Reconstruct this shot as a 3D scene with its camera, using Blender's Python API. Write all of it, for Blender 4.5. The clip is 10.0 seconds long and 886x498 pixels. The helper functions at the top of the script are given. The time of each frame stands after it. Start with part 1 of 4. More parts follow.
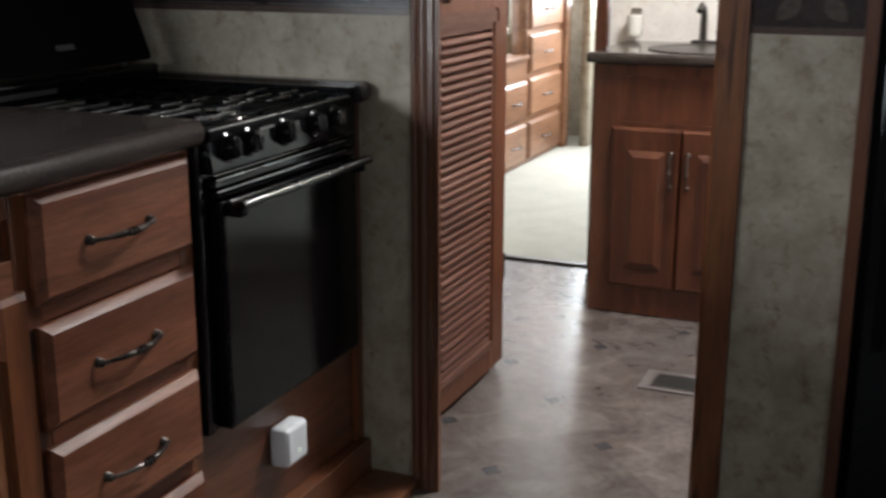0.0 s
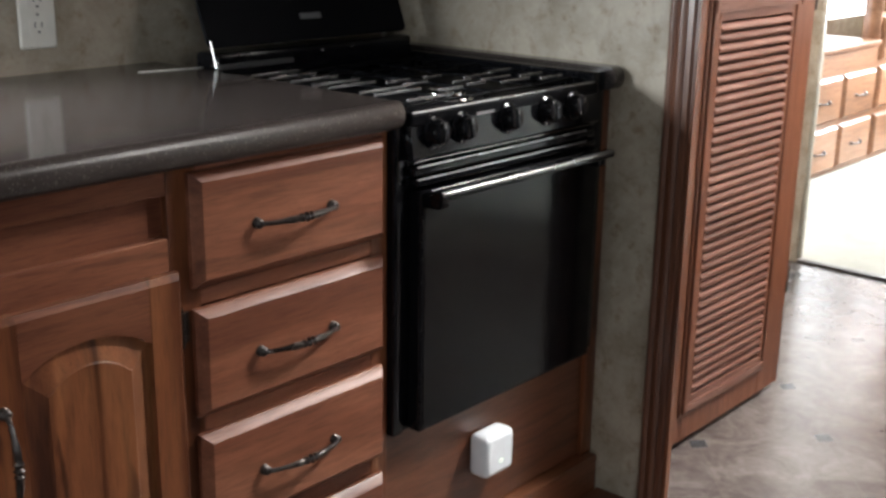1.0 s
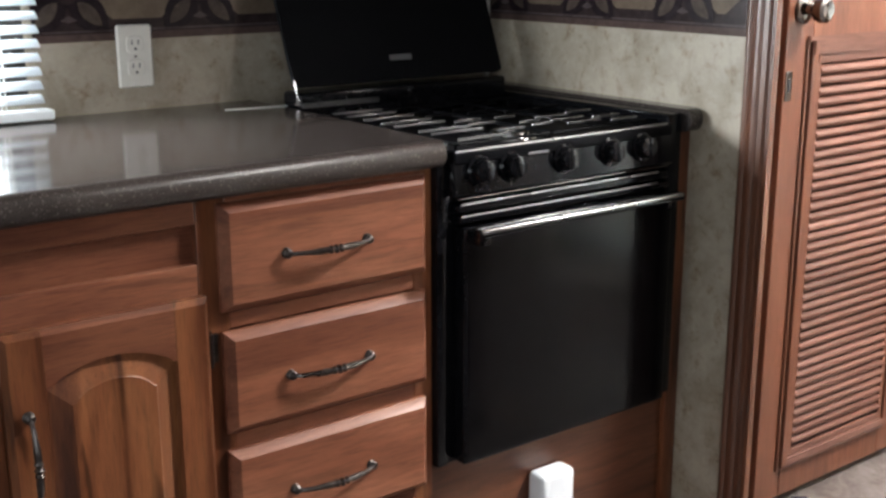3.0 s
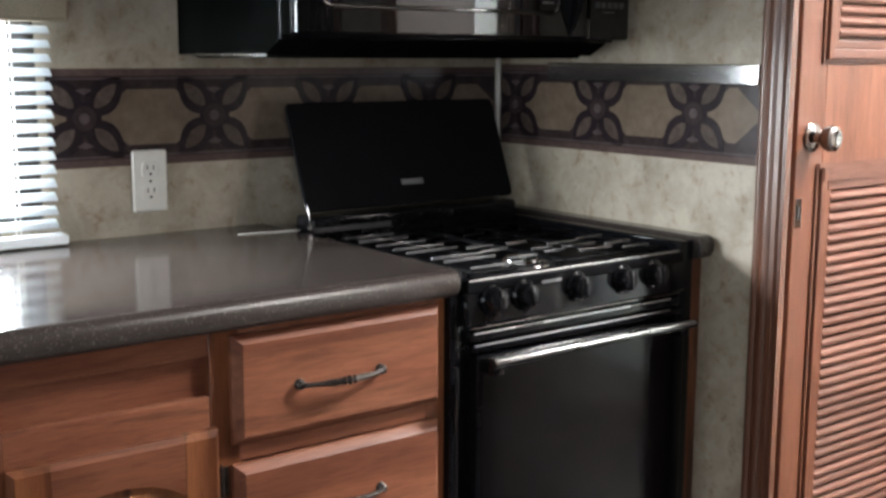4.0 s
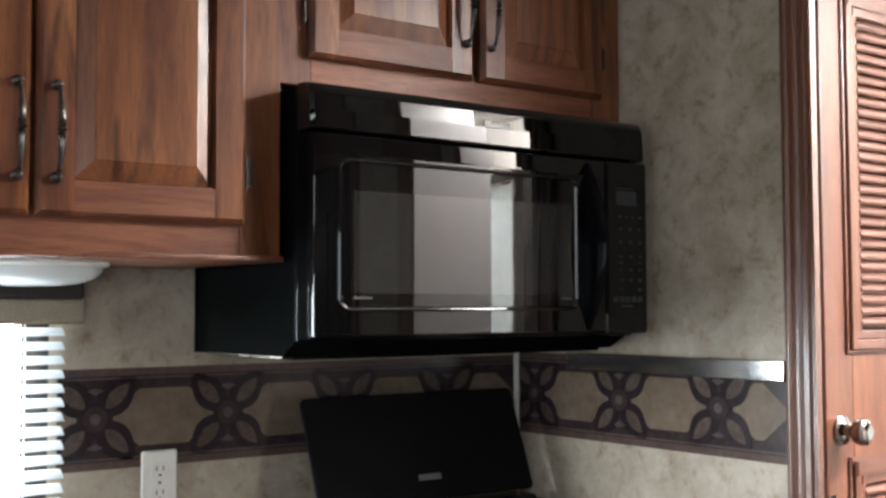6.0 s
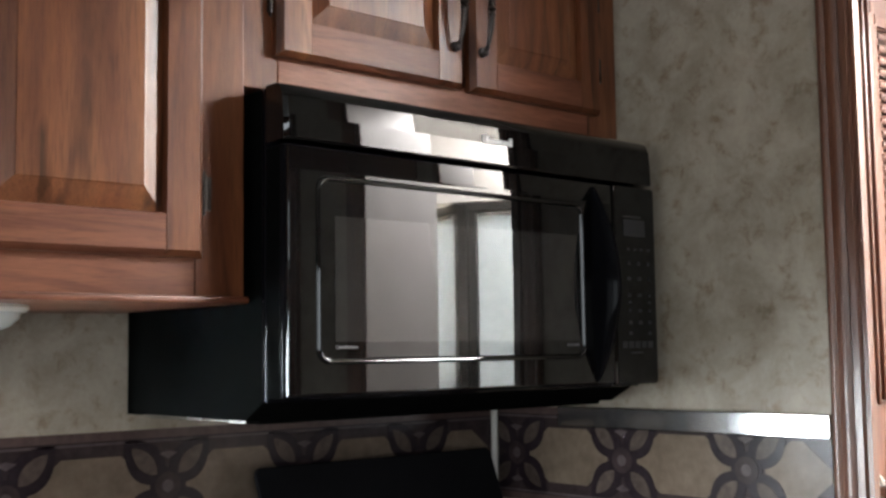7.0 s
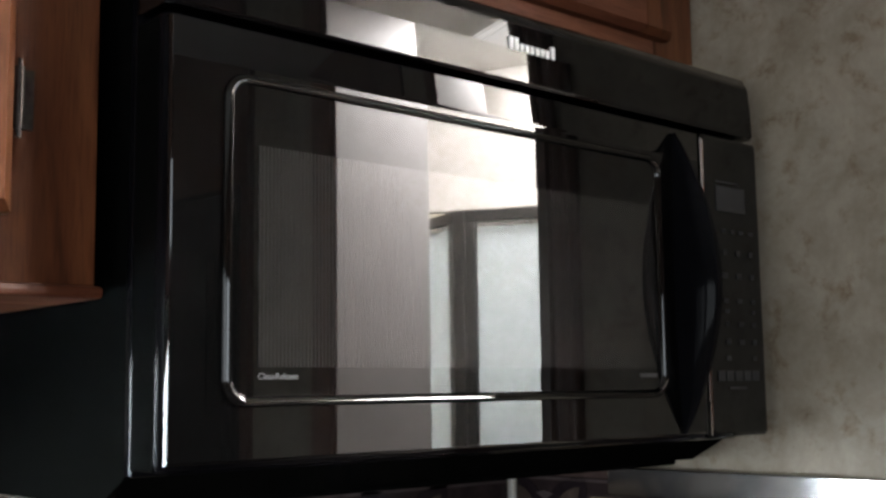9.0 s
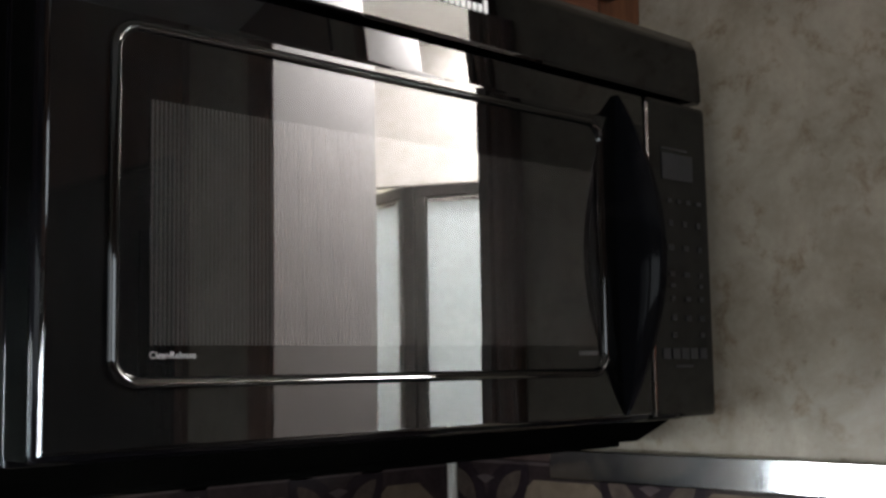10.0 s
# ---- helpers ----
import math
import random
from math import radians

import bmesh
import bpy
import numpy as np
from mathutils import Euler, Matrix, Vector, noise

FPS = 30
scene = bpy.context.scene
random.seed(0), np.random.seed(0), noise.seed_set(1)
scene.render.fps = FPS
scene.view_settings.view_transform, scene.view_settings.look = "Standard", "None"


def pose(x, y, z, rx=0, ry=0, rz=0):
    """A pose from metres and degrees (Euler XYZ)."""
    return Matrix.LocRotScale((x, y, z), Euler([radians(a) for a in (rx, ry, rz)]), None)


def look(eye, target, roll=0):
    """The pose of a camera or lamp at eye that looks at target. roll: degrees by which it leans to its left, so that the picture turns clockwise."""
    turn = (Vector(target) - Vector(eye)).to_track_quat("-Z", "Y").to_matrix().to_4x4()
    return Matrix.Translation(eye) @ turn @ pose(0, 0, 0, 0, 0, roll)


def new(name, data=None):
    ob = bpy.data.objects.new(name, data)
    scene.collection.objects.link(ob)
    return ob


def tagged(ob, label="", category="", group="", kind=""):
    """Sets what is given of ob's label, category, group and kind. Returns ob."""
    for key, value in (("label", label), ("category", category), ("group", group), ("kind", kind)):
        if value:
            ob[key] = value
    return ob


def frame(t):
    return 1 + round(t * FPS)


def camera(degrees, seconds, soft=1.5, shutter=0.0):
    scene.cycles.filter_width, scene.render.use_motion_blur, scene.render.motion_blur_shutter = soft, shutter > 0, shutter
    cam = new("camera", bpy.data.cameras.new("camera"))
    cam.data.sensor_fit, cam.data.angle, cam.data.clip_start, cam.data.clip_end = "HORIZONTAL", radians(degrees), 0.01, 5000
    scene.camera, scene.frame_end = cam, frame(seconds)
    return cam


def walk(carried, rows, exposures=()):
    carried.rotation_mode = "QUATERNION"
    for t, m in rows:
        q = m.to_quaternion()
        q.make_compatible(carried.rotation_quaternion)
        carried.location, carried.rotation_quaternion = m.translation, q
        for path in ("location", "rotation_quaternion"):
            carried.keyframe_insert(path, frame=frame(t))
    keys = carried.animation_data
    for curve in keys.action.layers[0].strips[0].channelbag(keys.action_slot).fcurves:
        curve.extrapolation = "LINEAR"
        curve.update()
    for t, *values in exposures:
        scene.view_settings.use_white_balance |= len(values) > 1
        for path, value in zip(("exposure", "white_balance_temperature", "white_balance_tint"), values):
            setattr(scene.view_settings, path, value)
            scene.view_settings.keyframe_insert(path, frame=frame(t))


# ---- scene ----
cam = camera(41.9, 10.0, soft=2.8, shutter=0.2)
PATH = [
    (0, (-2.253, -1.794, 1.223), (-0.476, -1.032, 0.713), 0.1),
    (0.5, (-2.068, -1.858, 1.204), (-0.477, -0.76, 0.691), 1.0),
    (1, (-1.94, -1.888, 1.227), (-0.496, -0.626, 0.661), 0.9),
    (1.5, (-1.823, -2.007, 1.255), (-0.576, -0.538, 0.72), 1.4),
    (2, (-1.776, -2.078, 1.25), (-0.584, -0.558, 0.733), -0.1),
    (2.2, (-1.765, -2.09, 1.252), (-0.572, -0.565, 0.749), -0.4),
    (3.3, (-1.754, -2.125, 1.235), (-0.589, -0.579, 0.732), 0.2),
    (3.5, (-1.755, -2.117, 1.241), (-0.587, -0.558, 0.788), 0.2),
    (4, (-1.762, -2.099, 1.277), (-0.566, -0.531, 0.947), 0.2),
    (4.5, (-1.748, -2.097, 1.314), (-0.553, -0.498, 1.185), 0.3),
    (5, (-1.756, -2.087, 1.343), (-0.552, -0.491, 1.401), -0.7),
    (5.2, (-1.755, -2.091, 1.342), (-0.561, -0.49, 1.459), -0.7),
    (6.3, (-1.71, -1.999, 1.359), (-0.516, -0.397, 1.458), 0.0),
    (6.5, (-1.687, -1.918, 1.355), (-0.467, -0.337, 1.462), 0.1),
    (7, (-1.646, -1.7, 1.369), (-0.321, -0.212, 1.544), -0.8),
    (7.5, (-1.595, -1.573, 1.362), (-0.225, -0.123, 1.496), 0.0),
    (8, (-1.457, -1.462, 1.345), (-0.085, -0.01, 1.433), -0.7),
    (8.5, (-1.297, -1.346, 1.359), (0.019, 0.149, 1.543), -0.8),
    (9, (-1.209, -1.188, 1.364), (0.127, 0.28, 1.605), -0.8),
    (9.5, (-1.15, -1.15, 1.367), (0.222, 0.289, 1.586), -1.0),
    (10, (-1.13, -1.15, 1.364), (0.258, 0.275, 1.568), -1.0),
]
EXPO = [(0.0, -1.81), (0.5, -1.50), (1.0, -0.85), (1.5, -0.38), (2.2, -0.42), (3.5, -0.30), (4.5, -0.13), (6.5, -0.06), (8.0, 0.02), (9.0, -0.07), (10.0, -0.14)]
walk(cam, [(t, look(eye, target, roll)) for t, eye, target, roll in PATH], EXPO)

# ---- world and daylight ----
world = bpy.data.worlds.new("World")
scene.world = world
world.use_nodes = True
wn = world.node_tree.nodes
sky = wn.new("ShaderNodeTexSky")
sky.sky_type = "NISHITA"
sky.sun_disc = False
sky.sun_elevation, sky.sun_rotation = radians(38), radians(150)
wn["Background"].inputs["Strength"].default_value = 0.12
world.node_tree.links.new(sky.outputs[0], wn["Background"].inputs["Color"])

sun = new("sun", bpy.data.lights.new("sun", "SUN"))
sun.data.energy, sun.data.angle, sun.data.color = 2.0, radians(0.6), (1.0, 0.95, 0.88)
sun.matrix_world = look((0, 0, 9), (4.0, 4.5, 3.5))


def window_light(name, eye, target, w, h, watts, color=(0.93, 0.97, 1.0)):
    """Sky light that comes in through one of the openings."""
    d = bpy.data.lights.new(name, "AREA")
    d.shape, d.size, d.size_y, d.energy, d.color = "RECTANGLE", w, h, watts, color
    o = new(name, d)
    o.matrix_world = look(eye, target)
    return o


window_light("kitchen_window_light", (-1.90, 0.030, 1.17), (-1.90, -1.0, 1.17), 1.50, 0.34, 165.0, (0.89, 0.96, 1.0))
window_light("rear_window_light", (-4.42, -1.6, 1.35), (0, -1.3, 1.0), 1.9, 0.8, 13.0, (0.88, 0.94, 1.0))
window_light("side_window_light", (-2.6, -3.42, 1.4), (-1.5, 0, 1.0), 1.6, 0.7, 23.0, (0.84, 0.92, 1.0))
window_light("bedroom_window_light", (4.9, -0.5, 1.25), (1.5, -0.7, 0.8), 1.6, 0.8, 560.0, (0.86, 0.94, 1.0))
window_light("bath_skylight_light", (1.62, -2.35, 2.416), (1.62, -2.35, 0), 0.55, 0.55, 1100.0)
window_light("hall_skylight_light", (0.98, -1.66, 2.385), (0.98, -2.21, 0.35), 0.5, 0.34, 290.0, (1.0, 0.985, 0.975))


# ---- materials ----
def mat_new(name):
    m = bpy.data.materials.new(name)
    m.use_nodes = True
    nt = m.node_tree
    return m, nt, nt.nodes, nt.links, nt.nodes["Principled BSDF"]


def coords(nt, scale=(1, 1, 1), random_shift=True):
    n, l = nt.nodes, nt.links
    tc = n.new("ShaderNodeTexCoord")
    mp = n.new("ShaderNodeMapping")
    mp.inputs["Scale"].default_value = scale
    l.new(tc.outputs["Object"], mp.inputs["Vector"])
    if random_shift:
        oi = n.new("ShaderNodeObjectInfo")
        mul = n.new("ShaderNodeMath")
        mul.operation = "MULTIPLY"
        mul.inputs[1].default_value = 37.0
        l.new(oi.outputs["Random"], mul.inputs[0])
        cx = n.new("ShaderNodeCombineXYZ")
        for k in range(3):
            l.new(mul.outputs[0], cx.inputs[k])
        l.new(cx.outputs[0], mp.inputs["Location"])
    return mp


def noise_tex(nt, vec, scale, detail=4.0, rough=0.55, distort=0.0):
    t = nt.nodes.new("ShaderNodeTexNoise")
    t.inputs["Scale"].default_value, t.inputs["Detail"].default_value = scale, detail
    t.inputs["Roughness"].default_value, t.inputs["Distortion"].default_value = rough, distort
    nt.links.new(vec.outputs[0], t.inputs["Vector"])
    return t


def ramp(nt, fac, stops):
    r = nt.nodes.new("ShaderNodeValToRGB")
    el = r.color_ramp.elements
    el[0].position, el[0].color = stops[0][0], (*stops[0][1], 1)
    el[1].position, el[1].color = stops[-1][0], (*stops[-1][1], 1)
    for p, c in stops[1:-1]:
        e = el.new(p)
        e.color = (*c, 1)
    nt.links.new(fac, r.inputs["Fac"])
    return r


def mixed(nt, fac, a, b, mode="MIX"):
    m = nt.nodes.new("ShaderNodeMix")
    m.data_type, m.blend_type = "RGBA", mode
    if isinstance(fac, (int, float)):
        m.inputs["Factor"].default_value = fac
    else:
        nt.links.new(fac, m.inputs["Factor"])
    for sock, v in ((m.inputs["A"], a), (m.inputs["B"], b)):
        if isinstance(v, tuple):
            sock.default_value = (*v, 1)
        else:
            nt.links.new(v, sock)
    return m.outputs["Result"]


def bump(nt, height, strength, dist=0.001):
    b = nt.nodes.new("ShaderNodeBump")
    b.inputs["Strength"].default_value, b.inputs["Distance"].default_value = strength, dist
    nt.links.new(height, b.inputs["Height"])
    return b.outputs["Normal"]


def wood(name, dark, mid, light, grain="z", rough=0.34, streak=0.5, coat=0.16, spec=0.5):
    """Stained, lacquered timber with long grain, darker streaks, knots and pores."""
    m, nt, n, l, bs = mat_new(name)
    s = {"x": (1.0, 9.0, 9.0), "y": (9.0, 1.0, 9.0), "z": (9.0, 9.0, 1.0)}[grain]
    mp = coords(nt, s)
    broad = noise_tex(nt, mp, 1.1, 3, 0.5, 1.4)
    fine = noise_tex(nt, mp, 9.0, 6, 0.7, 0.6)
    s2 = {"x": (1.0, 22.0, 22.0), "y": (22.0, 1.0, 22.0), "z": (22.0, 22.0, 1.0)}[grain]
    pores = noise_tex(nt, coords(nt, s2), 26.0, 3, 0.6, 0.2)
    base = ramp(nt, broad.outputs["Fac"], [(0.28, dark), (0.47, mid), (0.70, light)])
    grainy = ramp(nt, fine.outputs["Fac"], [(0.30, (0.52, 0.46, 0.42)), (0.60, (1.0, 1.0, 1.0))])
    col = mixed(nt, 0.6, base.outputs[0], grainy.outputs[0], "MULTIPLY")
    pr = ramp(nt, pores.outputs["Fac"], [(0.36, (0.50, 0.44, 0.40)), (0.50, (1.0, 1.0, 1.0))])
    col = mixed(nt, 0.55, col, pr.outputs[0], "MULTIPLY")
    figure = n.new("ShaderNodeTexWave")
    figure.bands_direction = "X" if grain != "x" else "Y"
    for key, v in (("Scale", 0.55), ("Distortion", 7.0), ("Detail", 3.0), ("Detail Scale", 1.3)):
        figure.inputs[key].default_value = v
    l.new(mp.outputs[0], figure.inputs["Vector"])
    fr_ = ramp(nt, figure.outputs["Fac"], [(0.05, (0.66, 0.60, 0.56)), (0.30, (1.0, 1.0, 1.0)), (0.75, (1.06, 1.06, 1.05))])
    col = mixed(nt, 0.2 + 0.5 * streak, col, fr_.outputs[0], "MULTIPLY")
    knots = noise_tex(nt, mp, 1.7, 3, 0.5, 2.2)
    kr = ramp(nt, knots.outputs["Fac"], [(0.57, (1, 1, 1)), (0.68, (1 - streak, 1 - streak * 1.05, 1 - streak * 1.1))])
    col = mixed(nt, 0.85, col, kr.outputs[0], "MULTIPLY")
    oi = n.new("ShaderNodeObjectInfo")
    tone = ramp(nt, oi.outputs["Random"], [(0.0, (0.80, 0.76, 0.72)), (1.0, (1.12, 1.12, 1.12))])
    col = mixed(nt, 1.0, col, tone.outputs[0], "MULTIPLY")
    l.new(col, bs.inputs["Base Color"])
    rr = ramp(nt, fine.outputs["Fac"], [(0.3, (rough + 0.12,) * 3), (0.7, (rough - 0.05,) * 3)])
    l.new(rr.outputs[0], bs.inputs["Roughness"])
    bs.inputs["Specular IOR Level"].default_value = spec
    bs.inputs["Coat Weight"].default_value, bs.inputs["Coat Roughness"].default_value = coat, 0.22
    l.new(bump(nt, pores.outputs["Fac"], 0.2, 0.0005), bs.inputs["Normal"])
    return m


def plain(name, color, rough=0.5, metal=0.0, vary=0.12, scale=30.0, bump_s=0.05, coat=0.0, spec=0.5):
    """A painted, moulded or metal surface with slight unevenness and wear."""
    m, nt, n, l, bs = mat_new(name)
    mp = coords(nt)
    t = noise_tex(nt, mp, scale, 5, 0.6)
    t2 = noise_tex(nt, mp, scale * 0.12, 3, 0.5)
    lo = tuple(c * (1 - vary) for c in color)
    hi = tuple(min(1.0, c * (1 + vary)) for c in color)
    a = ramp(nt, t.outputs["Fac"], [(0.3, lo), (0.7, hi)])
    b = ramp(nt, t2.outputs["Fac"], [(0.3, (1 - vary * 0.8,) * 3), (0.7, (1.0,) * 3)])
    l.new(mixed(nt, 1.0, a.outputs[0], b.outputs[0], "MULTIPLY"), bs.inputs["Base Color"])
    r = ramp(nt, t2.outputs["Fac"], [(0.25, (max(0.02, rough * 0.8),) * 3), (0.75, (min(1, rough * 1.25),) * 3)])
    l.new(r.outputs[0], bs.inputs["Roughness"])
    bs.inputs["Metallic"].default_value = metal
    bs.inputs["Specular IOR Level"].default_value = spec
    bs.inputs["Coat Weight"].default_value = coat
    if bump_s:
        l.new(bump(nt, t.outputs["Fac"], bump_s, 0.0005), bs.inputs["Normal"])
    return m


def wallpaper_mat(name, pale, mid, stain):
    """Mottled vinyl wall covering like old plaster."""
    m, nt, n, l, bs = mat_new(name)
    mp = coords(nt, random_shift=False)
    a = noise_tex(nt, mp, 9.0, 9, 0.70, 0.3)
    b = noise_tex(nt, mp, 24.0, 9, 0.72, 0.25)
    c = noise_tex(nt, mp, 110.0, 4, 0.6)
    base = ramp(nt, a.outputs["Fac"], [(0.34, mid), (0.60, pale)])
    veins = ramp(nt, b.outputs["Fac"], [(0.34, stain), (0.47, (1, 1, 1))])
    col = mixed(nt, 0.70, base.outputs[0], veins.outputs[0], "MULTIPLY")
    grain = ramp(nt, c.outputs["Fac"], [(0.3, (0.9, 0.9, 0.9)), (0.7, (1, 1, 1))])
    l.new(mixed(nt, 1.0, col, grain.outputs[0], "MULTIPLY"), bs.inputs["Base Color"])
    bs.inputs["Roughness"].default_value = 0.52
    l.new(bump(nt, c.outputs["Fac"], 0.12, 0.0006), bs.inputs["Normal"])
    return m


W_CAB = wood("cabinet_wood_upright", (0.076, 0.023, 0.0095), (0.180, 0.062, 0.026), (0.270, 0.112, 0.047), "z", streak=0.75, coat=0.16, spec=0.36)
W_CABX = wood("cabinet_wood_level", (0.105, 0.034, 0.018), (0.174, 0.060, 0.032), (0.24, 0.094, 0.052), "x", streak=0.35, rough=0.42, coat=0.04, spec=0.28)
W_CABY = wood("cabinet_wood_across", (0.085, 0.029, 0.015), (0.145, 0.052, 0.028), (0.21, 0.084, 0.046), "y", streak=0.35, coat=0.05, spec=0.3)
W_DOOR = wood("passage_door_wood", (0.082, 0.028, 0.0145), (0.110, 0.040, 0.0215), (0.136, 0.053, 0.030), "z", streak=0.15, coat=0.05, spec=0.35)
W_SLAT = wood("louvre_wood", (0.092, 0.041, 0.030), (0.115, 0.053, 0.040), (0.136, 0.067, 0.051), "x", streak=0.12, coat=0.0, spec=0.3)
W_TRIM = wood("trim_wood", (0.075, 0.027, 0.014), (0.13, 0.050, 0.026), (0.19, 0.080, 0.042), "z", streak=0.3, coat=0.08, spec=0.4)
W_BEAD = wood("lacquered_trim_wood", (0.088, 0.032, 0.016), (0.125, 0.048, 0.025), (0.165, 0.068, 0.036), "z", rough=0.40, streak=0.2, coat=0.35, spec=0.5)
W_VAN = wood("vanity_cherry_wood", (0.058, 0.017, 0.008), (0.098, 0.031, 0.015), (0.132, 0.048, 0.023), "z", streak=0.3)
W_FAR = wood("bedroom_wood", (0.19, 0.085, 0.042), (0.28, 0.135, 0.074), (0.35, 0.18, 0.105), "x", streak=0.2)
PAPER = wallpaper_mat("mottled_wallpaper", (0.412, 0.357, 0.284), (0.258, 0.213, 0.156), (0.48, 0.36, 0.24))
CEIL = plain("ceiling_panel", (0.80, 0.78, 0.74), 0.6, vary=0.05, scale=12)
# metal of the oven handle strip, also colours the painted edge glints
TRIM_GLINT = plain("brushed_trim_and_glint", (0.34, 0.34, 0.34), 0.28, 1.0, vary=0.1, scale=40, bump_s=0.0)
VENTPAINT = plain("beige_vent_paint", (0.092, 0.081, 0.078), 0.45, vary=0.1, scale=30)
PLUM = plain("border_plum", (0.037, 0.0255, 0.026), 0.22, vary=0.25, scale=50, spec=0.15)
MAROON = plain("border_maroon", (0.090, 0.060, 0.054), 0.22, vary=0.2, scale=60, spec=0.15)
MAUVE = plain("border_mauve", (0.085, 0.066, 0.066), 0.22, vary=0.2, scale=60, spec=0.15)
TAN = plain("border_tan", (0.150, 0.112, 0.082), 0.22, vary=0.22, scale=35, spec=0.15)
LEAF = plain("border_leaf", (0.084, 0.063, 0.052), 0.22, vary=0.3, scale=70, spec=0.15)
INK = plain("border_ink", (0.023, 0.016, 0.019), 0.22, vary=0.2, scale=60, spec=0.15)
BLACK = plain("black_enamel", (0.005, 0.005, 0.006), 0.10, vary=0.2, scale=60, bump_s=0.0, spec=0.16)
BLACKM = plain("black_textured_steel", (0.0034, 0.0036, 0.0034), 0.5, vary=0.3, scale=220, bump_s=0.15, spec=0.0)
LIDGLASS = plain("black_cover_glass", (0.010, 0.010, 0.011), 0.16, vary=0.1, scale=6, bump_s=0.0, spec=0.0)
MATTEBLACK = plain("matte_black_enamel", (0.005, 0.005, 0.006), 0.42, vary=0.2, scale=90, bump_s=0.05, spec=0.03)
HANDLE = plain("black_satin_moulding", (0.004, 0.004, 0.005), 0.07, vary=0.15, scale=20, bump_s=0.0, spec=0.045)
# pale metal colour painted as the shine on black grate bars
BARS = plain("grate_enamel_glint", (0.24, 0.24, 0.245), 0.20, 0.7, vary=0.2, scale=180, bump_s=0.02)
W_PLINTH = wood("plinth_wood", (0.070, 0.022, 0.0095), (0.116, 0.039, 0.017), (0.155, 0.057, 0.026), "x", streak=0.4)
PRINTW = plain("white_print", (0.66, 0.66, 0.66), 0.4, vary=0.05, bump_s=0.0)
COOLWHITE = plain("cool_white_plastic", (0.78, 0.81, 0.84), 0.28, vary=0.04, scale=30, bump_s=0.02)
GLOSS = plain("black_gloss_moulding", (0.003, 0.003, 0.003), 0.014, vary=0.15, scale=8, bump_s=0.0, spec=0.40)
OVENGLASS = plain("oven_glass", (0.0022, 0.0021, 0.0025), 0.15, vary=0.0, scale=1, bump_s=0.0, spec=0.15)
STEEL = plain("polished_steel", (0.62, 0.62, 0.62), 0.10, 1.0, vary=0.1, scale=40, bump_s=0.0)
KNOBM = plain("dark_polished_nickel", (0.17, 0.16, 0.155), 0.09, 1.0, vary=0.1, scale=40, bump_s=0.0)
SATIN = plain("satin_nickel", (0.50, 0.48, 0.45), 0.26, 1.0, vary=0.12, scale=40, bump_s=0.0)
BRONZE = plain("antique_bronze", (0.075, 0.065, 0.060), 0.30, 0.9, vary=0.4, scale=120, bump_s=0.1)
DKBRONZE = plain("dark_bronze_frame", (0.045, 0.040, 0.036), 0.35, 0.4, vary=0.2, scale=40)
WHITE = plain("white_plastic", (0.78, 0.76, 0.70), 0.32, vary=0.05, scale=30, bump_s=0.02)
BLIND = plain("white_blind", (0.78, 0.83, 0.86), 0.4, vary=0.04, scale=30, bump_s=0.0)
VAL_D = plain("valance_dark_cloth", (0.045, 0.036, 0.034), 0.85, vary=0.3, scale=260, bump_s=0.4)
VAL_T = plain("valance_tan_cloth", (0.30, 0.25, 0.18), 0.85, vary=0.2, scale=260, bump_s=0.4)
PRINT = plain("grey_print", (0.15, 0.15, 0.155), 0.5, vary=0.1, bump_s=0.0)
PRINTD = plain("dim_grey_print", (0.036, 0.036, 0.038), 0.5, vary=0.1, bump_s=0.0)
LCD = plain("display_window", (0.035, 0.036, 0.040), 0.2, vary=0.1, bump_s=0.0)
DARK = plain("dark_slot", (0.006, 0.006, 0.006), 0.6, vary=0.1, bump_s=0.0)
# copy of the mottled wallpaper, lightened to paint in strong daylight
PAPER_LIT = wallpaper_mat("lit_bath_wallpaper", (0.84, 0.80, 0.75), (0.72, 0.68, 0.63), (0.80, 0.74, 0.68))
TAUPE = plain("taupe_wall_panel", (0.50, 0.475, 0.465), 0.5, vary=0.06, scale=14)


def frost_mat():
    """Obscure shower glazing that lets daylight glow through."""
    m, nt, n, l, bs = mat_new("obscure_shower_panel")
    mp = coords(nt, random_shift=False)
    t = noise_tex(nt, mp, 40.0, 3, 0.6)
    c = ramp(nt, t.outputs["Fac"], [(0.3, (0.66, 0.70, 0.71)), (0.7, (0.78, 0.81, 0.81))])
    tr = n.new("ShaderNodeBsdfTranslucent")
    mx = n.new("ShaderNodeMixShader")
    l.new(c.outputs[0], tr.inputs["Color"])
    l.new(c.outputs[0], bs.inputs["Base Color"])
    bs.inputs["Roughness"].default_value = 0.3
    mx.inputs[0].default_value = 0.6
    l.new(bs.outputs[0], mx.inputs[1])
    l.new(tr.outputs[0], mx.inputs[2])
    l.new(mx.outputs[0], n["Material Output"].inputs["Surface"])
    return m


FROST = frost_mat()


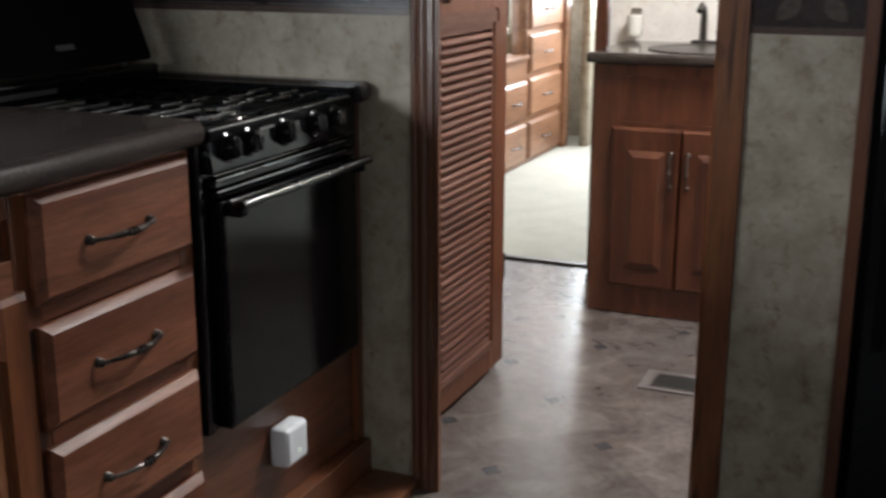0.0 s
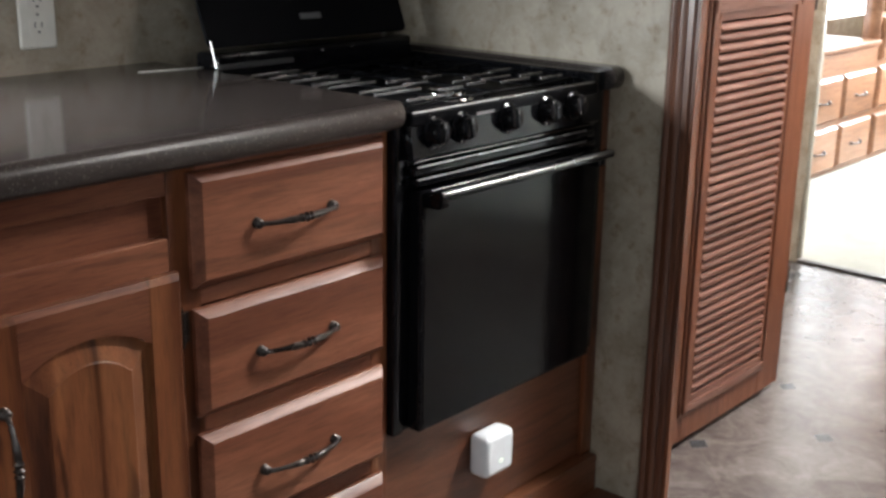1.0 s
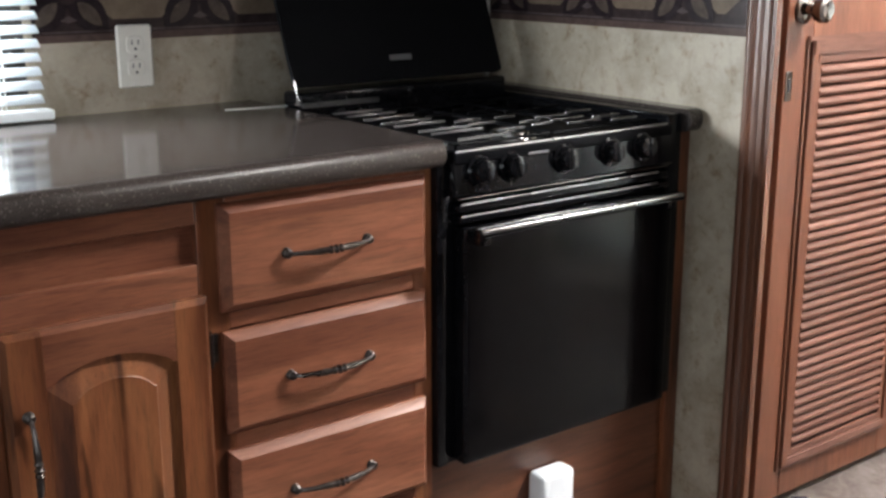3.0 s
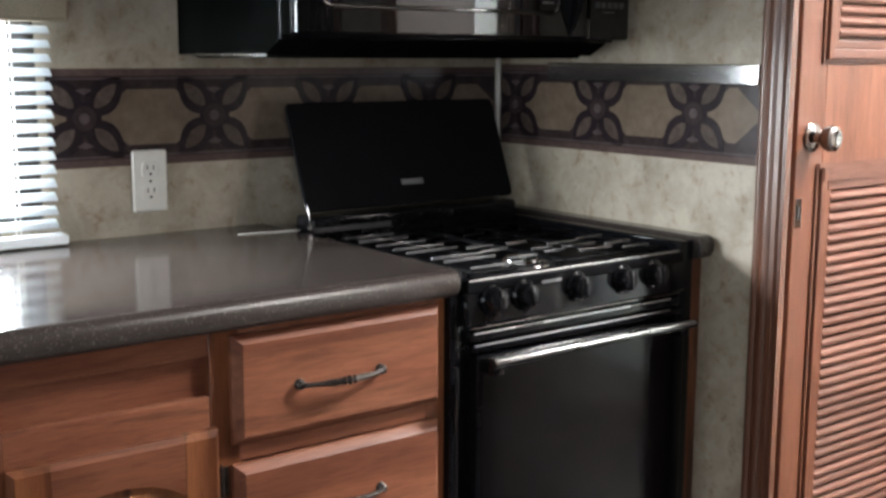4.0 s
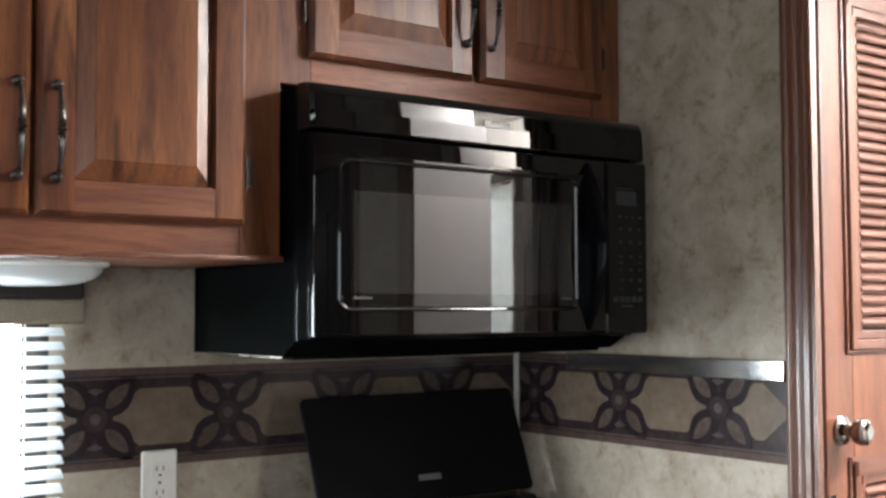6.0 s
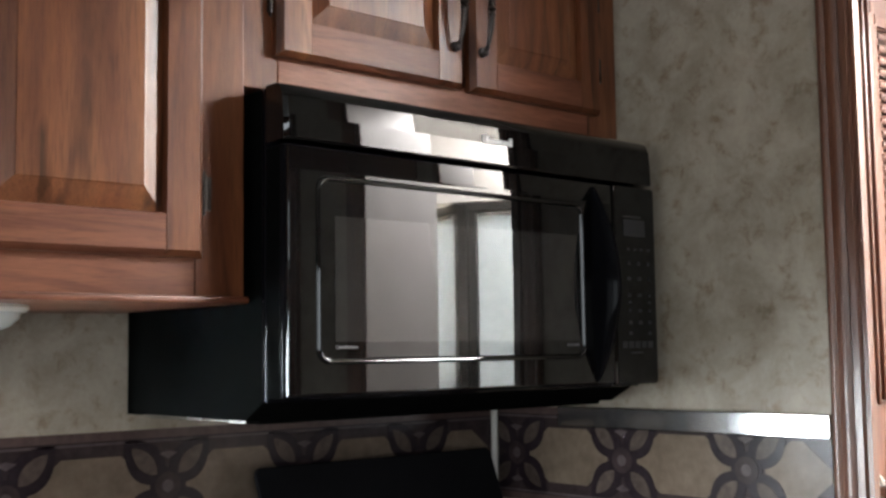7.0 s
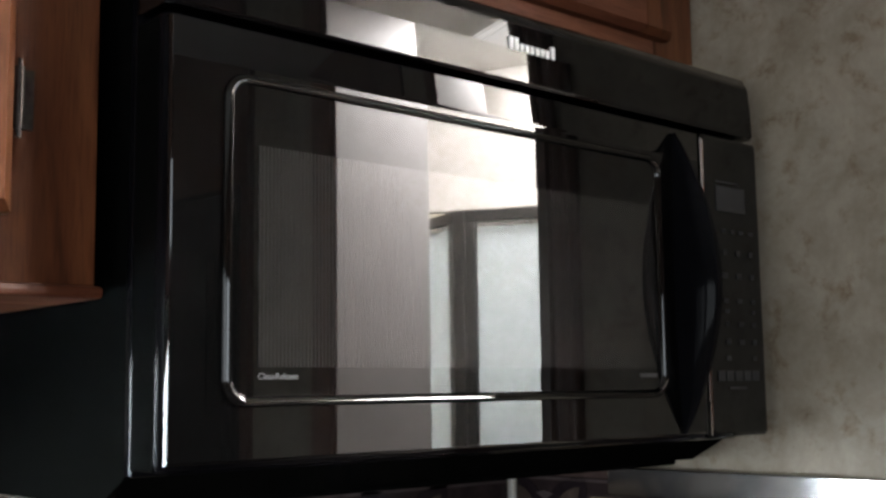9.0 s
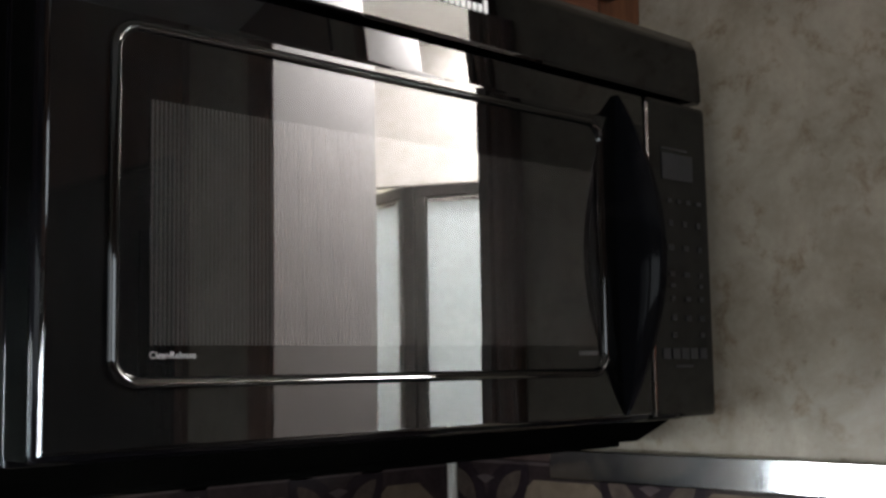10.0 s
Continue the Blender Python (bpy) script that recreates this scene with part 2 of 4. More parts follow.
def counter_mat(name="speckled_laminate", worn=0.0, spec=0.45):
    m, nt, n, l, bs = mat_new(name)
    mp = coords(nt, random_shift=False)
    a = noise_tex(nt, mp, 9.0, 4, 0.6)
    b = noise_tex(nt, mp, 240.0, 2, 0.5)
    c = noise_tex(nt, mp, 600.0, 1, 0.5)
    base = ramp(nt, a.outputs["Fac"], [(0.3, (0.029, 0.0225, 0.0205)), (0.7, (0.043, 0.0345, 0.0320))])
    sp = ramp(nt, b.outputs["Fac"], [(0.60, (0, 0, 0)), (0.68, (1, 1, 1))])
    col = mixed(nt, sp.outputs[0], base.outputs[0], (0.105, 0.089, 0.081))
    sp2 = ramp(nt, c.outputs["Fac"], [(0.34, (1, 1, 1)), (0.40, (0, 0, 0))])
    col = mixed(nt, sp2.outputs[0], col, (0.018, 0.015, 0.013))
    l.new(col, bs.inputs["Base Color"])
    rr = ramp(nt, a.outputs["Fac"], [(0.3, (0.085 + worn,) * 3), (0.7, (0.125 + worn,) * 3)])
    l.new(rr.outputs[0], bs.inputs["Roughness"])
    bs.inputs["Specular IOR Level"].default_value = spec
    l.new(bump(nt, b.outputs["Fac"], 0.03, 0.0002), bs.inputs["Normal"])
    return m


def vinyl_mat():
    """Sheet vinyl printed with clipped stone squares and small slate insets."""
    m, nt, n, l, bs = mat_new("stone_print_vinyl")
    mp = coords(nt, random_shift=False)
    sx = n.new("ShaderNodeSeparateXYZ")
    l.new(mp.outputs[0], sx.inputs[0])

    def op(kind, a, b):
        q = n.new("ShaderNodeMath")
        q.operation = kind
        for k, v in ((0, a), (1, b)):
            if isinstance(v, (int, float)):
                q.inputs[k].default_value = v
            elif v is not None:
                l.new(v, q.inputs[k])
        return q.outputs[0]

    xs = op("DIVIDE", op("ADD", sx.outputs[0], -0.139), 0.48)
    ys = op("DIVIDE", op("ADD", sx.outputs[1], 0.895), 0.42)
    u, v = op("ADD", xs, ys), op("SUBTRACT", xs, ys)
    du = op("ABSOLUTE", op("SUBTRACT", op("FRACT", op("ADD", u, 0.5), None), 0.5), None)
    dv = op("ABSOLUTE", op("SUBTRACT", op("FRACT", op("ADD", v, 0.5), None), 0.5), None)
    dot = op("LESS_THAN", op("MAXIMUM", du, dv), 0.062)
    line = op("LESS_THAN", op("MINIMUM", du, dv), 0.008)
    cell = n.new("ShaderNodeCombineXYZ")
    l.new(op("FLOOR", u, None), cell.inputs[0])
    l.new(op("FLOOR", v, None), cell.inputs[1])
    wn_ = n.new("ShaderNodeTexWhiteNoise")
    l.new(cell.outputs[0], wn_.inputs["Vector"])
    a = noise_tex(nt, mp, 7.0, 7, 0.65, 0.8)
    b = noise_tex(nt, mp, 45.0, 5, 0.6)
    base = ramp(nt, a.outputs["Fac"], [(0.3, (0.062, 0.050, 0.046)), (0.5, (0.105, 0.090, 0.084)), (0.7, (0.155, 0.142, 0.135))])
    tone = ramp(nt, wn_.outputs["Value"], [(0, (0.82, 0.8, 0.8)), (1, (1.1, 1.08, 1.05))])
    col = mixed(nt, 1.0, base.outputs[0], tone.outputs[0], "MULTIPLY")
    fleck = ramp(nt, b.outputs["Fac"], [(0.35, (0.8, 0.78, 0.76)), (0.6, (1, 1, 1))])
    col = mixed(nt, 0.8, col, fleck.outputs[0], "MULTIPLY")
    col = mixed(nt, op("MULTIPLY", line, 0.45), col, (0.10, 0.085, 0.075))
    col = mixed(nt, dot, col, (0.040, 0.040, 0.044))
    l.new(col, bs.inputs["Base Color"])
    bs.inputs["Roughness"].default_value = 0.26
    l.new(bump(nt, b.outputs["Fac"], 0.1, 0.0006), bs.inputs["Normal"])
    return m


def carpet_mat():
    m, nt, n, l, bs = mat_new("beige_carpet")
    mp = coords(nt, random_shift=False)
    a = noise_tex(nt, mp, 300.0, 3, 0.7)
    b = noise_tex(nt, mp, 6.0, 4, 0.6)
    base = ramp(nt, a.outputs["Fac"], [(0.3, (0.32, 0.30, 0.25)), (0.7, (0.56, 0.54, 0.48))])
    w = ramp(nt, b.outputs["Fac"], [(0.3, (0.85, 0.84, 0.82)), (0.7, (1, 1, 1))])
    l.new(mixed(nt, 1.0, base.outputs[0], w.outputs[0], "MULTIPLY"), bs.inputs["Base Color"])
    bs.inputs["Roughness"].default_value = 0.95
    l.new(bump(nt, a.outputs["Fac"], 0.9, 0.004), bs.inputs["Normal"])
    return m


def screen_mat():
    """Perforated steel shielding behind the microwave's smoked glass."""
    m, nt, n, l, bs = mat_new("perforated_screen")
    mp = coords(nt, random_shift=False)
    rows = []
    for axis, scale in (("X", 92.0), ("Z", 150.0)):
        w = n.new("ShaderNodeTexWave")
        w.bands_direction = axis
        w.inputs["Scale"].default_value, w.inputs["Distortion"].default_value = scale, 0.0
        l.new(mp.outputs[0], w.inputs["Vector"])
        rows.append(w.outputs["Fac"])
    holes = mixed(nt, 0.35, rows[0], rows[1])
    st = ramp(nt, holes, [(0.25, (0.0118, 0.0114, 0.0111)), (0.75, (0.0170, 0.0164, 0.0158))])
    l.new(st.outputs[0], bs.inputs["Base Color"])
    bs.inputs["Roughness"].default_value = 0.02
    return m


def glow_mat(name, color, strength):
    """The bright outdoors behind a window."""
    m, nt, n, l, bs = mat_new(name)
    bs.inputs["Emission Color"].default_value = (*color, 1)
    bs.inputs["Emission Strength"].default_value = strength
    bs.inputs["Base Color"].default_value = (0.5, 0.5, 0.5, 1)
    return m


COUNTERNOSE = counter_mat("worn_laminate_edge", 0.21, 0.10)
COUNTER, VINYL, CARPET, SCREEN = counter_mat(), vinyl_mat(), carpet_mat(), screen_mat()
OUTSHADE = glow_mat("shaded_outdoors", (0.85, 0.95, 1.0), 2.0)
OUTDOORS = glow_mat("bright_outdoors", (0.90, 0.96, 1.0), 11.0)
LAMPGLOW = glow_mat("skylight_diffuser", (1.0, 0.97, 0.93), 10.0)
GREENLED = glow_mat("pale_green_indicator", (0.70, 1.0, 0.65), 2.5)
GLASSY = plain("milk_glass", (0.70, 0.73, 0.72), 0.16, vary=0.05, scale=12, bump_s=0.0)

# ---- helpers for building ----
ORIGIN = {}


def link_mesh(name, bm, material):
    me = bpy.data.meshes.new(name)
    bmesh.ops.recalc_face_normals(bm, faces=bm.faces)
    bm.to_mesh(me)
    bm.free()
    me.materials.append(material)
    return me


def smooth(me, angle=35, flat=0.06):
    """Round faces are shaded smooth; the large plane ones stay plane."""
    total = sum(p.area for p in me.polygons)
    me.set_sharp_from_angle(angle=radians(angle))
    for p in me.polygons:
        p.use_smooth = p.area < flat * total
    return me


def thing(name, label, category, at=(0, 0, 0), group="", kind=""):
    """An empty at the base of a thing; its parts hang under it."""
    o = new(name)
    o.empty_display_size = 0.05
    o.location = at
    ORIGIN[o] = Vector(at)
    return tagged(o, label, category, group, kind)


def part(name, bm, material, parent, label="", flat=0.06):
    """One mesh object under a thing or a part; the mesh is given in the world's metres."""
    at = ORIGIN[parent]
    bmesh.ops.translate(bm, vec=-at, verts=bm.verts)
    o = new(name, smooth(link_mesh(name, bm, material), 35, flat))
    o.parent = parent
    ORIGIN[o] = at
    return tagged(o, label)


def piece(name, me, at, parent):
    """A repeat of a shared mesh under a thing, at a place in the world."""
    o = new(name, me)
    o.parent = parent
    o.location = Vector(at) - ORIGIN[parent]
    return o


def solo(name, bm, material, label, category, kind=""):
    o = new(name, smooth(link_mesh(name, bm, material)))
    ORIGIN[o] = Vector((0, 0, 0))
    return tagged(o, label, category, "", kind)


def box(x0, x1, y0, y1, z0, z1, r=0.0, seg=2):
    bm = bmesh.new()
    bmesh.ops.create_cube(bm, size=1.0)
    x0, x1 = min(x0, x1), max(x0, x1)
    y0, y1 = min(y0, y1), max(y0, y1)
    for v in bm.verts:
        v.co = Vector(((x0 + x1) / 2 + v.co.x * (x1 - x0), (y0 + y1) / 2 + v.co.y * (y1 - y0), (z0 + z1) / 2 + v.co.z * (z1 - z0)))
    if r > 0:
        bmesh.ops.bevel(bm, geom=bm.edges[:], offset=r, segments=seg, affect="EDGES", profile=0.5)
    return bm


def join(*bms):
    out = bms[0]
    for b in bms[1:]:
        me = bpy.data.meshes.new("tmp")
        b.to_mesh(me)
        b.free()
        out.from_mesh(me)
        bpy.data.meshes.remove(me)
    return out


def moved(bm, m):
    bmesh.ops.transform(bm, matrix=m, verts=bm.verts)
    return bm


def cyl(r0, r1, h, seg=24, m=None, r=0.0):
    """A round piece along z from 0 to h."""
    bm = bmesh.new()
    bmesh.ops.create_cone(bm, cap_ends=True, segments=seg, radius1=r0, radius2=r1, depth=h)
    bmesh.ops.translate(bm, vec=(0, 0, h / 2), verts=bm.verts)
    if r > 0:
        rim = [e for e in bm.edges if abs(e.verts[0].co.z - e.verts[1].co.z) < 1e-6]
        bmesh.ops.bevel(bm, geom=rim, offset=r, segments=2, affect="EDGES", profile=0.5)
    return moved(bm, m) if m else bm


def lathe(profile, seg=24, m=None):
    """Turned about z: profile of (radius, height)."""
    bm = bmesh.new()
    rings = []
    for rad, z in profile:
        rings.append([bm.verts.new((rad * math.cos(2 * math.pi * k / seg), rad * math.sin(2 * math.pi * k / seg), z)) for k in range(seg)])
    for a, b in zip(rings, rings[1:]):
        for k in range(seg):
            bm.faces.new((a[k], a[(k + 1) % seg], b[(k + 1) % seg], b[k]))
    bm.faces.new(list(reversed(rings[0])))
    bm.faces.new(rings[-1])
    return moved(bm, m) if m else bm


def prism(outline, y0, y1, r=0.0):
    """A flat outline of (x, z) given thickness from y0 to y1."""
    bm = bmesh.new()
    a = [bm.verts.new((x, y0, z)) for x, z in outline]
    b = [bm.verts.new((x, y1, z)) for x, z in outline]
    n = len(outline)
    bm.faces.new(a)
    bm.faces.new(list(reversed(b)))
    for k in range(n):
        bm.faces.new((a[k], b[k], b[(k + 1) % n], a[(k + 1) % n]))
    return bm


def tube(points, radii, seg=10):
    """A round bar along a line of points."""
    bm = bmesh.new()
    pts = [Vector(p) for p in points]
    rings = []
    for k, p in enumerate(pts):
        d = (pts[min(k + 1, len(pts) - 1)] - pts[max(k - 1, 0)]).normalized()
        ref = Vector((0, 0, 1)) if abs(d.z) < 0.9 else Vector((1, 0, 0))
        u = d.cross(ref).normalized()
        w = d.cross(u)
        r = radii[k] if isinstance(radii, (list, tuple)) else radii
        rings.append([bm.verts.new(p + r * (math.cos(2 * math.pi * j / seg) * u + math.sin(2 * math.pi * j / seg) * w)) for j in range(seg)])
    for a, b in zip(rings, rings[1:]):
        for j in range(seg):
            bm.faces.new((a[j], a[(j + 1) % seg], b[(j + 1) % seg], b[j]))
    bm.faces.new(list(reversed(rings[0])))
    bm.faces.new(rings[-1])
    return bm


def rings_mesh(rings, close_front=True, close_back=True):
    """Loops of points, each joined to the next."""
    bm = bmesh.new()
    vs = [[bm.verts.new(p) for p in ring] for ring in rings]
    n = len(vs[0])
    for a, b in zip(vs, vs[1:]):
        for k in range(n):
            bm.faces.new((a[k], a[(k + 1) % n], b[(k + 1) % n], b[k]))
    if close_back:
        bm.faces.new(list(reversed(vs[0])))
    if close_front:
        bm.faces.new(vs[-1])
    return bm


def round_rect(x0, x1, z0, z1, r, seg=6):
    pts = []
    for cx, cz, a0 in ((x1 - r, z1 - r, 0), (x0 + r, z1 - r, 90), (x0 + r, z0 + r, 180), (x1 - r, z0 + r, 270)):
        for k in range(seg + 1):
            a = radians(a0 + 90 * k / seg)
            pts.append((cx + r * math.cos(a), cz + r * math.sin(a)))
    return pts


def bevel_slab(x0, x1, z0, z1, yb, yf, edge=0.012, lip=0.007):
    """A drawer or door front with a sloped edge moulding; yb is its back and yf its face."""
    def ring(i, y):
        return [(x0 + i, y, z0 + i), (x1 - i, y, z0 + i), (x1 - i, y, z1 - i), (x0 + i, y, z1 - i)]
    d = yf - yb
    return rings_mesh([ring(0, yb), ring(0, yb + d * lip / abs(d)), ring(edge * 0.35, yb + d * 0.62), ring(edge, yf), ring(edge + 0.002, yf)])


def arched(x0, x1, z0, z1, rise, n=12):
    """An outline with a bowed top; z1 is the top of the bow."""
    pts = [(x0, z0), (x1, z0), (x1, z1 - rise)]
    for k in range(1, n):
        u = k / n
        pts.append((x1 + (x0 - x1) * u, z1 - rise + rise * math.sin(math.pi * u) ** 0.8))
    pts.append((x0, z1 - rise))
    return pts


def bow_pull(parent, a, b, out, lift=0.026, rad=0.0046):
    """An antique bow pull between two feet, with three turned rings in the middle."""
    a, b, out = Vector(a), Vector(b), Vector(out)
    pts, rr = [], []
    for k in range(33):
        u = k / 32
        rise = lift * min(1.0, 0.30 + 0.70 * math.sin(math.pi * u) ** 0.6)
        pts.append(a.lerp(b, u) + out * rise)
        away = abs(u - 0.5)
        ring = {16: 2.0, 14: 1.55, 18: 1.55}.get(k, 1.0)
        rr.append(rad * (0.78 + 0.42 * math.exp(-((away - 0.16) / 0.11) ** 2)) * ring)
    bars = tube(pts, rr, 10)
    turn = out.to_track_quat("Z", "Y").to_matrix().to_4x4()
    feet = [lathe([(0.0085, 0), (0.0085, 0.002), (0.006, 0.005), (0.0075, 0.009), (0.0055, 0.012), (0.003, 0.013)], 14, Matrix.Translation(p) @ turn) for p in (a, b)]
    return part("pull", join(bars, *feet), BRONZE, parent, "antique bronze bow pull")


# ---- the shell of the rooms ----
def structure(name, bm, material, label):
    return solo(name, bm, material, label, name.split("_")[0], "structure")


def holed_x(x0, x1, y0, y1, z0, z1, ya, yb, za, zb):
    """A wall that faces along x with one opening."""
    return join(box(x0, x1, y0, ya, z0, z1), box(x0, x1, yb, y1, z0, z1), box(x0, x1, ya, yb, z0, za), box(x0, x1, ya, yb, zb, z1))


def holed_y(x0, x1, y0, y1, z0, z1, xa, xb, za, zb):
    """A wall that faces along y with one opening."""
    return join(box(x0, xa, y0, y1, z0, z1), box(xb, x1, y0, y1, z0, z1), box(xa, xb, y0, y1, z0, za), box(xa, xb, y0, y1, zb, z1))


H = 2.45
structure("floor", box(-4.55, 1.980, -3.55, 0.85, -0.06, 0.0), VINYL, "stone-print sheet vinyl floor with small slate insets")
structure("carpet", box(1.990, 5.05, -3.25, 0.85, -0.06, 0.006), CARPET, "pale beige cut-pile bedroom carpet")
structure("threshold", box(1.970, 2.000, -0.70, -0.19, -0.01, 0.010, 0.004), VENTPAINT, "beige metal threshold strip between vinyl and carpet")
structure("ceiling", box(-4.6, 5.1, -3.6, 0.9, H, H + 0.05), CEIL, "off-white panel ceiling")
structure("ceiling_slide", box(-4.5, -0.001, -0.800, -0.001, 2.122, 2.16), CEIL, "low off-white ceiling of the kitchen slide-out")
structure("trim_fascia", box(-4.5, -0.022, -0.826, -0.801, 2.10, H - 0.001, 0.003), W_TRIM, "dark wood fascia over the slide-out opening")
WX0, WX1, WZ0, WZ1 = -2.70, -1.075, 0.965, 1.37
structure("wall_north", holed_y(-4.55, 0.0, 0.0, 0.05, 0, H, WX0, WX1, WZ0, WZ1), PAPER, "mottled beige wallpapered kitchen wall with a window opening")
structure("wall_slide_end", box(0.0, 0.040, -0.78, 0.05, 0, H), PAPER, "mottled beige wallpapered end wall beside the range")
structure("wall_closet", box(0.075, 0.86, -0.632, -0.06, 0, H), PAPER, "mottled wall behind the louvred door")
structure("wall_hall", box(0.045, 1.97, -0.06, 0.0, 0, H), PAPER, "mottled wallpapered hallway wall")
structure("ceiling_hall", box(0.052, 5.02, -3.4, 0.84, 2.436, 2.449), CEIL, "low off-white ceiling of hall and bedroom")
structure("wall_partition", box(0.05, 0.09, -1.655, -1.447, 0, H), PAPER, "mottled beige wallpapered partition wall")
structure("wall_pantry", box(0.05, 0.09, -3.5, -1.682, 0, H), W_TRIM, "dark wood panelled pantry wall")
structure("wall_south", holed_y(-4.55, 0.84, -3.55, -3.5, 0, H, -3.5, -1.8, 0.95, 1.75), W_TRIM, "dark wood panelled living room wall with a window")
structure("wall_rear", holed_x(-4.55, -4.5, -3.5, 0.0, 0, H, -2.6, -0.6, 0.9, 1.8), PAPER, "mottled wallpapered rear wall with a wide window")
structure("wall_bath_east", box(2.20, 2.25, -3.2, -1.56, 0, 2.434), PAPER, "mottled bathroom wall above the shower")
structure("wall_bath_south", box(0.09, 2.25, -3.25, -3.2, 0, 2.434), PAPER, "mottled bathroom wall")
structure("wall_bath_closet", box(0.09, 0.725, -1.930, -1.890, 0, 2.434), TAUPE, "smooth taupe wall panel in the bathroom")
structure("wall_bath_return", box(0.685, 0.725, -3.2, -1.931, 0, 2.434), TAUPE, "smooth taupe wall return beside the shower")
structure("wall_vanity_end", box(1.50, 2.25, -1.60, -1.56, 0, 2.434), PAPER, "mottled wall between vanity and shower")
structure("wall_vanity", box(1.955, 2.0, -1.56, -0.655, 0, H), PAPER_LIT, "wallpapered wall behind the vanity, coloured pale for its bright light")
structure("wall_bedroom", box(1.97, 2.02, -0.19, 0.80, 0, H), PAPER, "mottled wall beside the bedroom doorway")
structure("wall_bedroom_north", holed_y(2.02, 5.05, 0.80, 0.85, 0, H, 3.55, 4.97, 0.66, 1.80), PAPER, "bedroom wall with a bright window")
structure("wall_bedroom_east", holed_x(5.0, 5.05, -3.2, 0.80, 0, H, -1.5, 0.2, 0.8, 1.7), PAPER, "bedroom end wall with a bright window")
structure("wall_bedroom_south", box(2.45, 5.0, -3.25, -3.2, 0, H), PAPER, "bedroom side wall")
structure("backdrop_kitchen", box(WX0 - 0.3, WX1 + 0.3, 0.35, 0.36, WZ0 - 0.4, WZ1 + 0.4), OUTDOORS, "bright daylight outside the kitchen window")
structure("backdrop_rear", box(-4.75, -4.74, -2.8, -0.4, 0.7, 2.0), OUTSHADE, "bright daylight outside the rear window")
structure("backdrop_side", box(-3.7, -1.6, -3.71, -3.7, 0.7, 2.0), OUTSHADE, "bright daylight outside the living room window")
structure("backdrop_bedroom", box(3.1, 5.9, 1.00, 1.01, 0.3, 2.1), OUTDOORS, "bright daylight outside the bedroom window")
structure("backdrop_bedroom_end", box(5.2, 5.21, -1.8, 0.5, 0.6, 1.9), OUTDOORS, "bright daylight outside the bedroom end window")
structure("skylight", join(box(1.30, 1.94, -2.67, -2.03, 2.427, 2.4355, 0.003), box(1.34, 1.90, -2.63, -2.07, 2.424, 2.429, 0.002)), LAMPGLOW, "bright skylight above the shower")
structure("skylight_hall", join(box(0.68, 1.22, -1.82, -1.42, 2.427, 2.4355, 0.003), box(0.70, 1.20, -1.80, -1.44, 2.424, 2.429, 0.002)), LAMPGLOW, "bright skylight in the hall ceiling")
structure("trim_corner", box(-0.011, -0.001, -0.011, -0.001, 0.94, H - 0.01, 0.003), WHITE, "narrow white corner strip between two walls")


def upright_trim(name, outline, z0, z1, material, label):
    """An upright moulding with the given outline of (x, y)."""
    bm = bmesh.new()
    a = [bm.verts.new((x, y, z0)) for x, y in outline]
    b = [bm.verts.new((x, y, z1)) for x, y in outline]
    n = len(outline)
    bm.faces.new(a)
    bm.faces.new(list(reversed(b)))
    for k in range(n):
        bm.faces.new((a[k], b[k], b[(k + 1) % n], a[(k + 1) % n]))
    return structure(name, bm, material, label)


upright_trim("trim_slide", [(-0.002, -0.757), (-0.0105, -0.757), (-0.0150, -0.7585), (-0.0178, -0.7615), (-0.0192, -0.7655), (-0.0185, -0.7700), (-0.0160, -0.7735), (-0.0172, -0.7770), (-0.0200, -0.7810), (-0.0212, -0.7860), (-0.0204, -0.7920), (-0.0178, -0.7970), (-0.002, -0.7970)], 0, H - 0.002, W_BEAD, "orange-brown wood moulding at the end of the wall")
upright_trim("trim_bead", [(-0.018, -0.798), (-0.022, -0.801), (-0.022, -0.812), (-0.018, -0.815), (-0.002, -0.815), (-0.002, -0.798)], 0, H - 0.002, W_BEAD, "narrow orange-brown wood bead")
upright_trim("trim_rebate", [(-0.017, -0.816), (-0.017, -0.824), (-0.002, -0.824), (-0.002, -0.816)], 0, H - 0.002, W_TRIM, "dark wood edge of the wall opening")
upright_trim("trim_door_jamb", [(0.052, -0.640), (0.052, -0.742), (0.066, -0.742), (0.066, -0.700), (0.222, -0.640)], 0, H - 0.002, W_TRIM, "dark stained door jamb")
upright_trim("trim_partition", [(0.040, -1.446), (0.040, -1.392), (0.045, -1.384), (0.051, -1.384), (0.094, -1.446)], 0, H - 0.002, W_CAB, "brown wood jamb at the end of the partition")
upright_trim("trim_partition_far", [(0.036, -1.681), (0.036, -1.656), (0.092, -1.656), (0.092, -1.681)], 0, H - 0.002, W_DOOR, "orange-brown wood edge strip beside the refrigerator")
structure("trim_post", box(1.935, 2.005, -0.650, -0.602, 0, H - 0.002, 0.004), W_DOOR, "orange-brown wood post at the bedroom doorway")
structure("baseboard", box(-0.640, -0.001, -0.775, -0.650, 0.0, 0.022, 0.004), W_TRIM, "low dark wood lip along the edge of the slide-out floor")


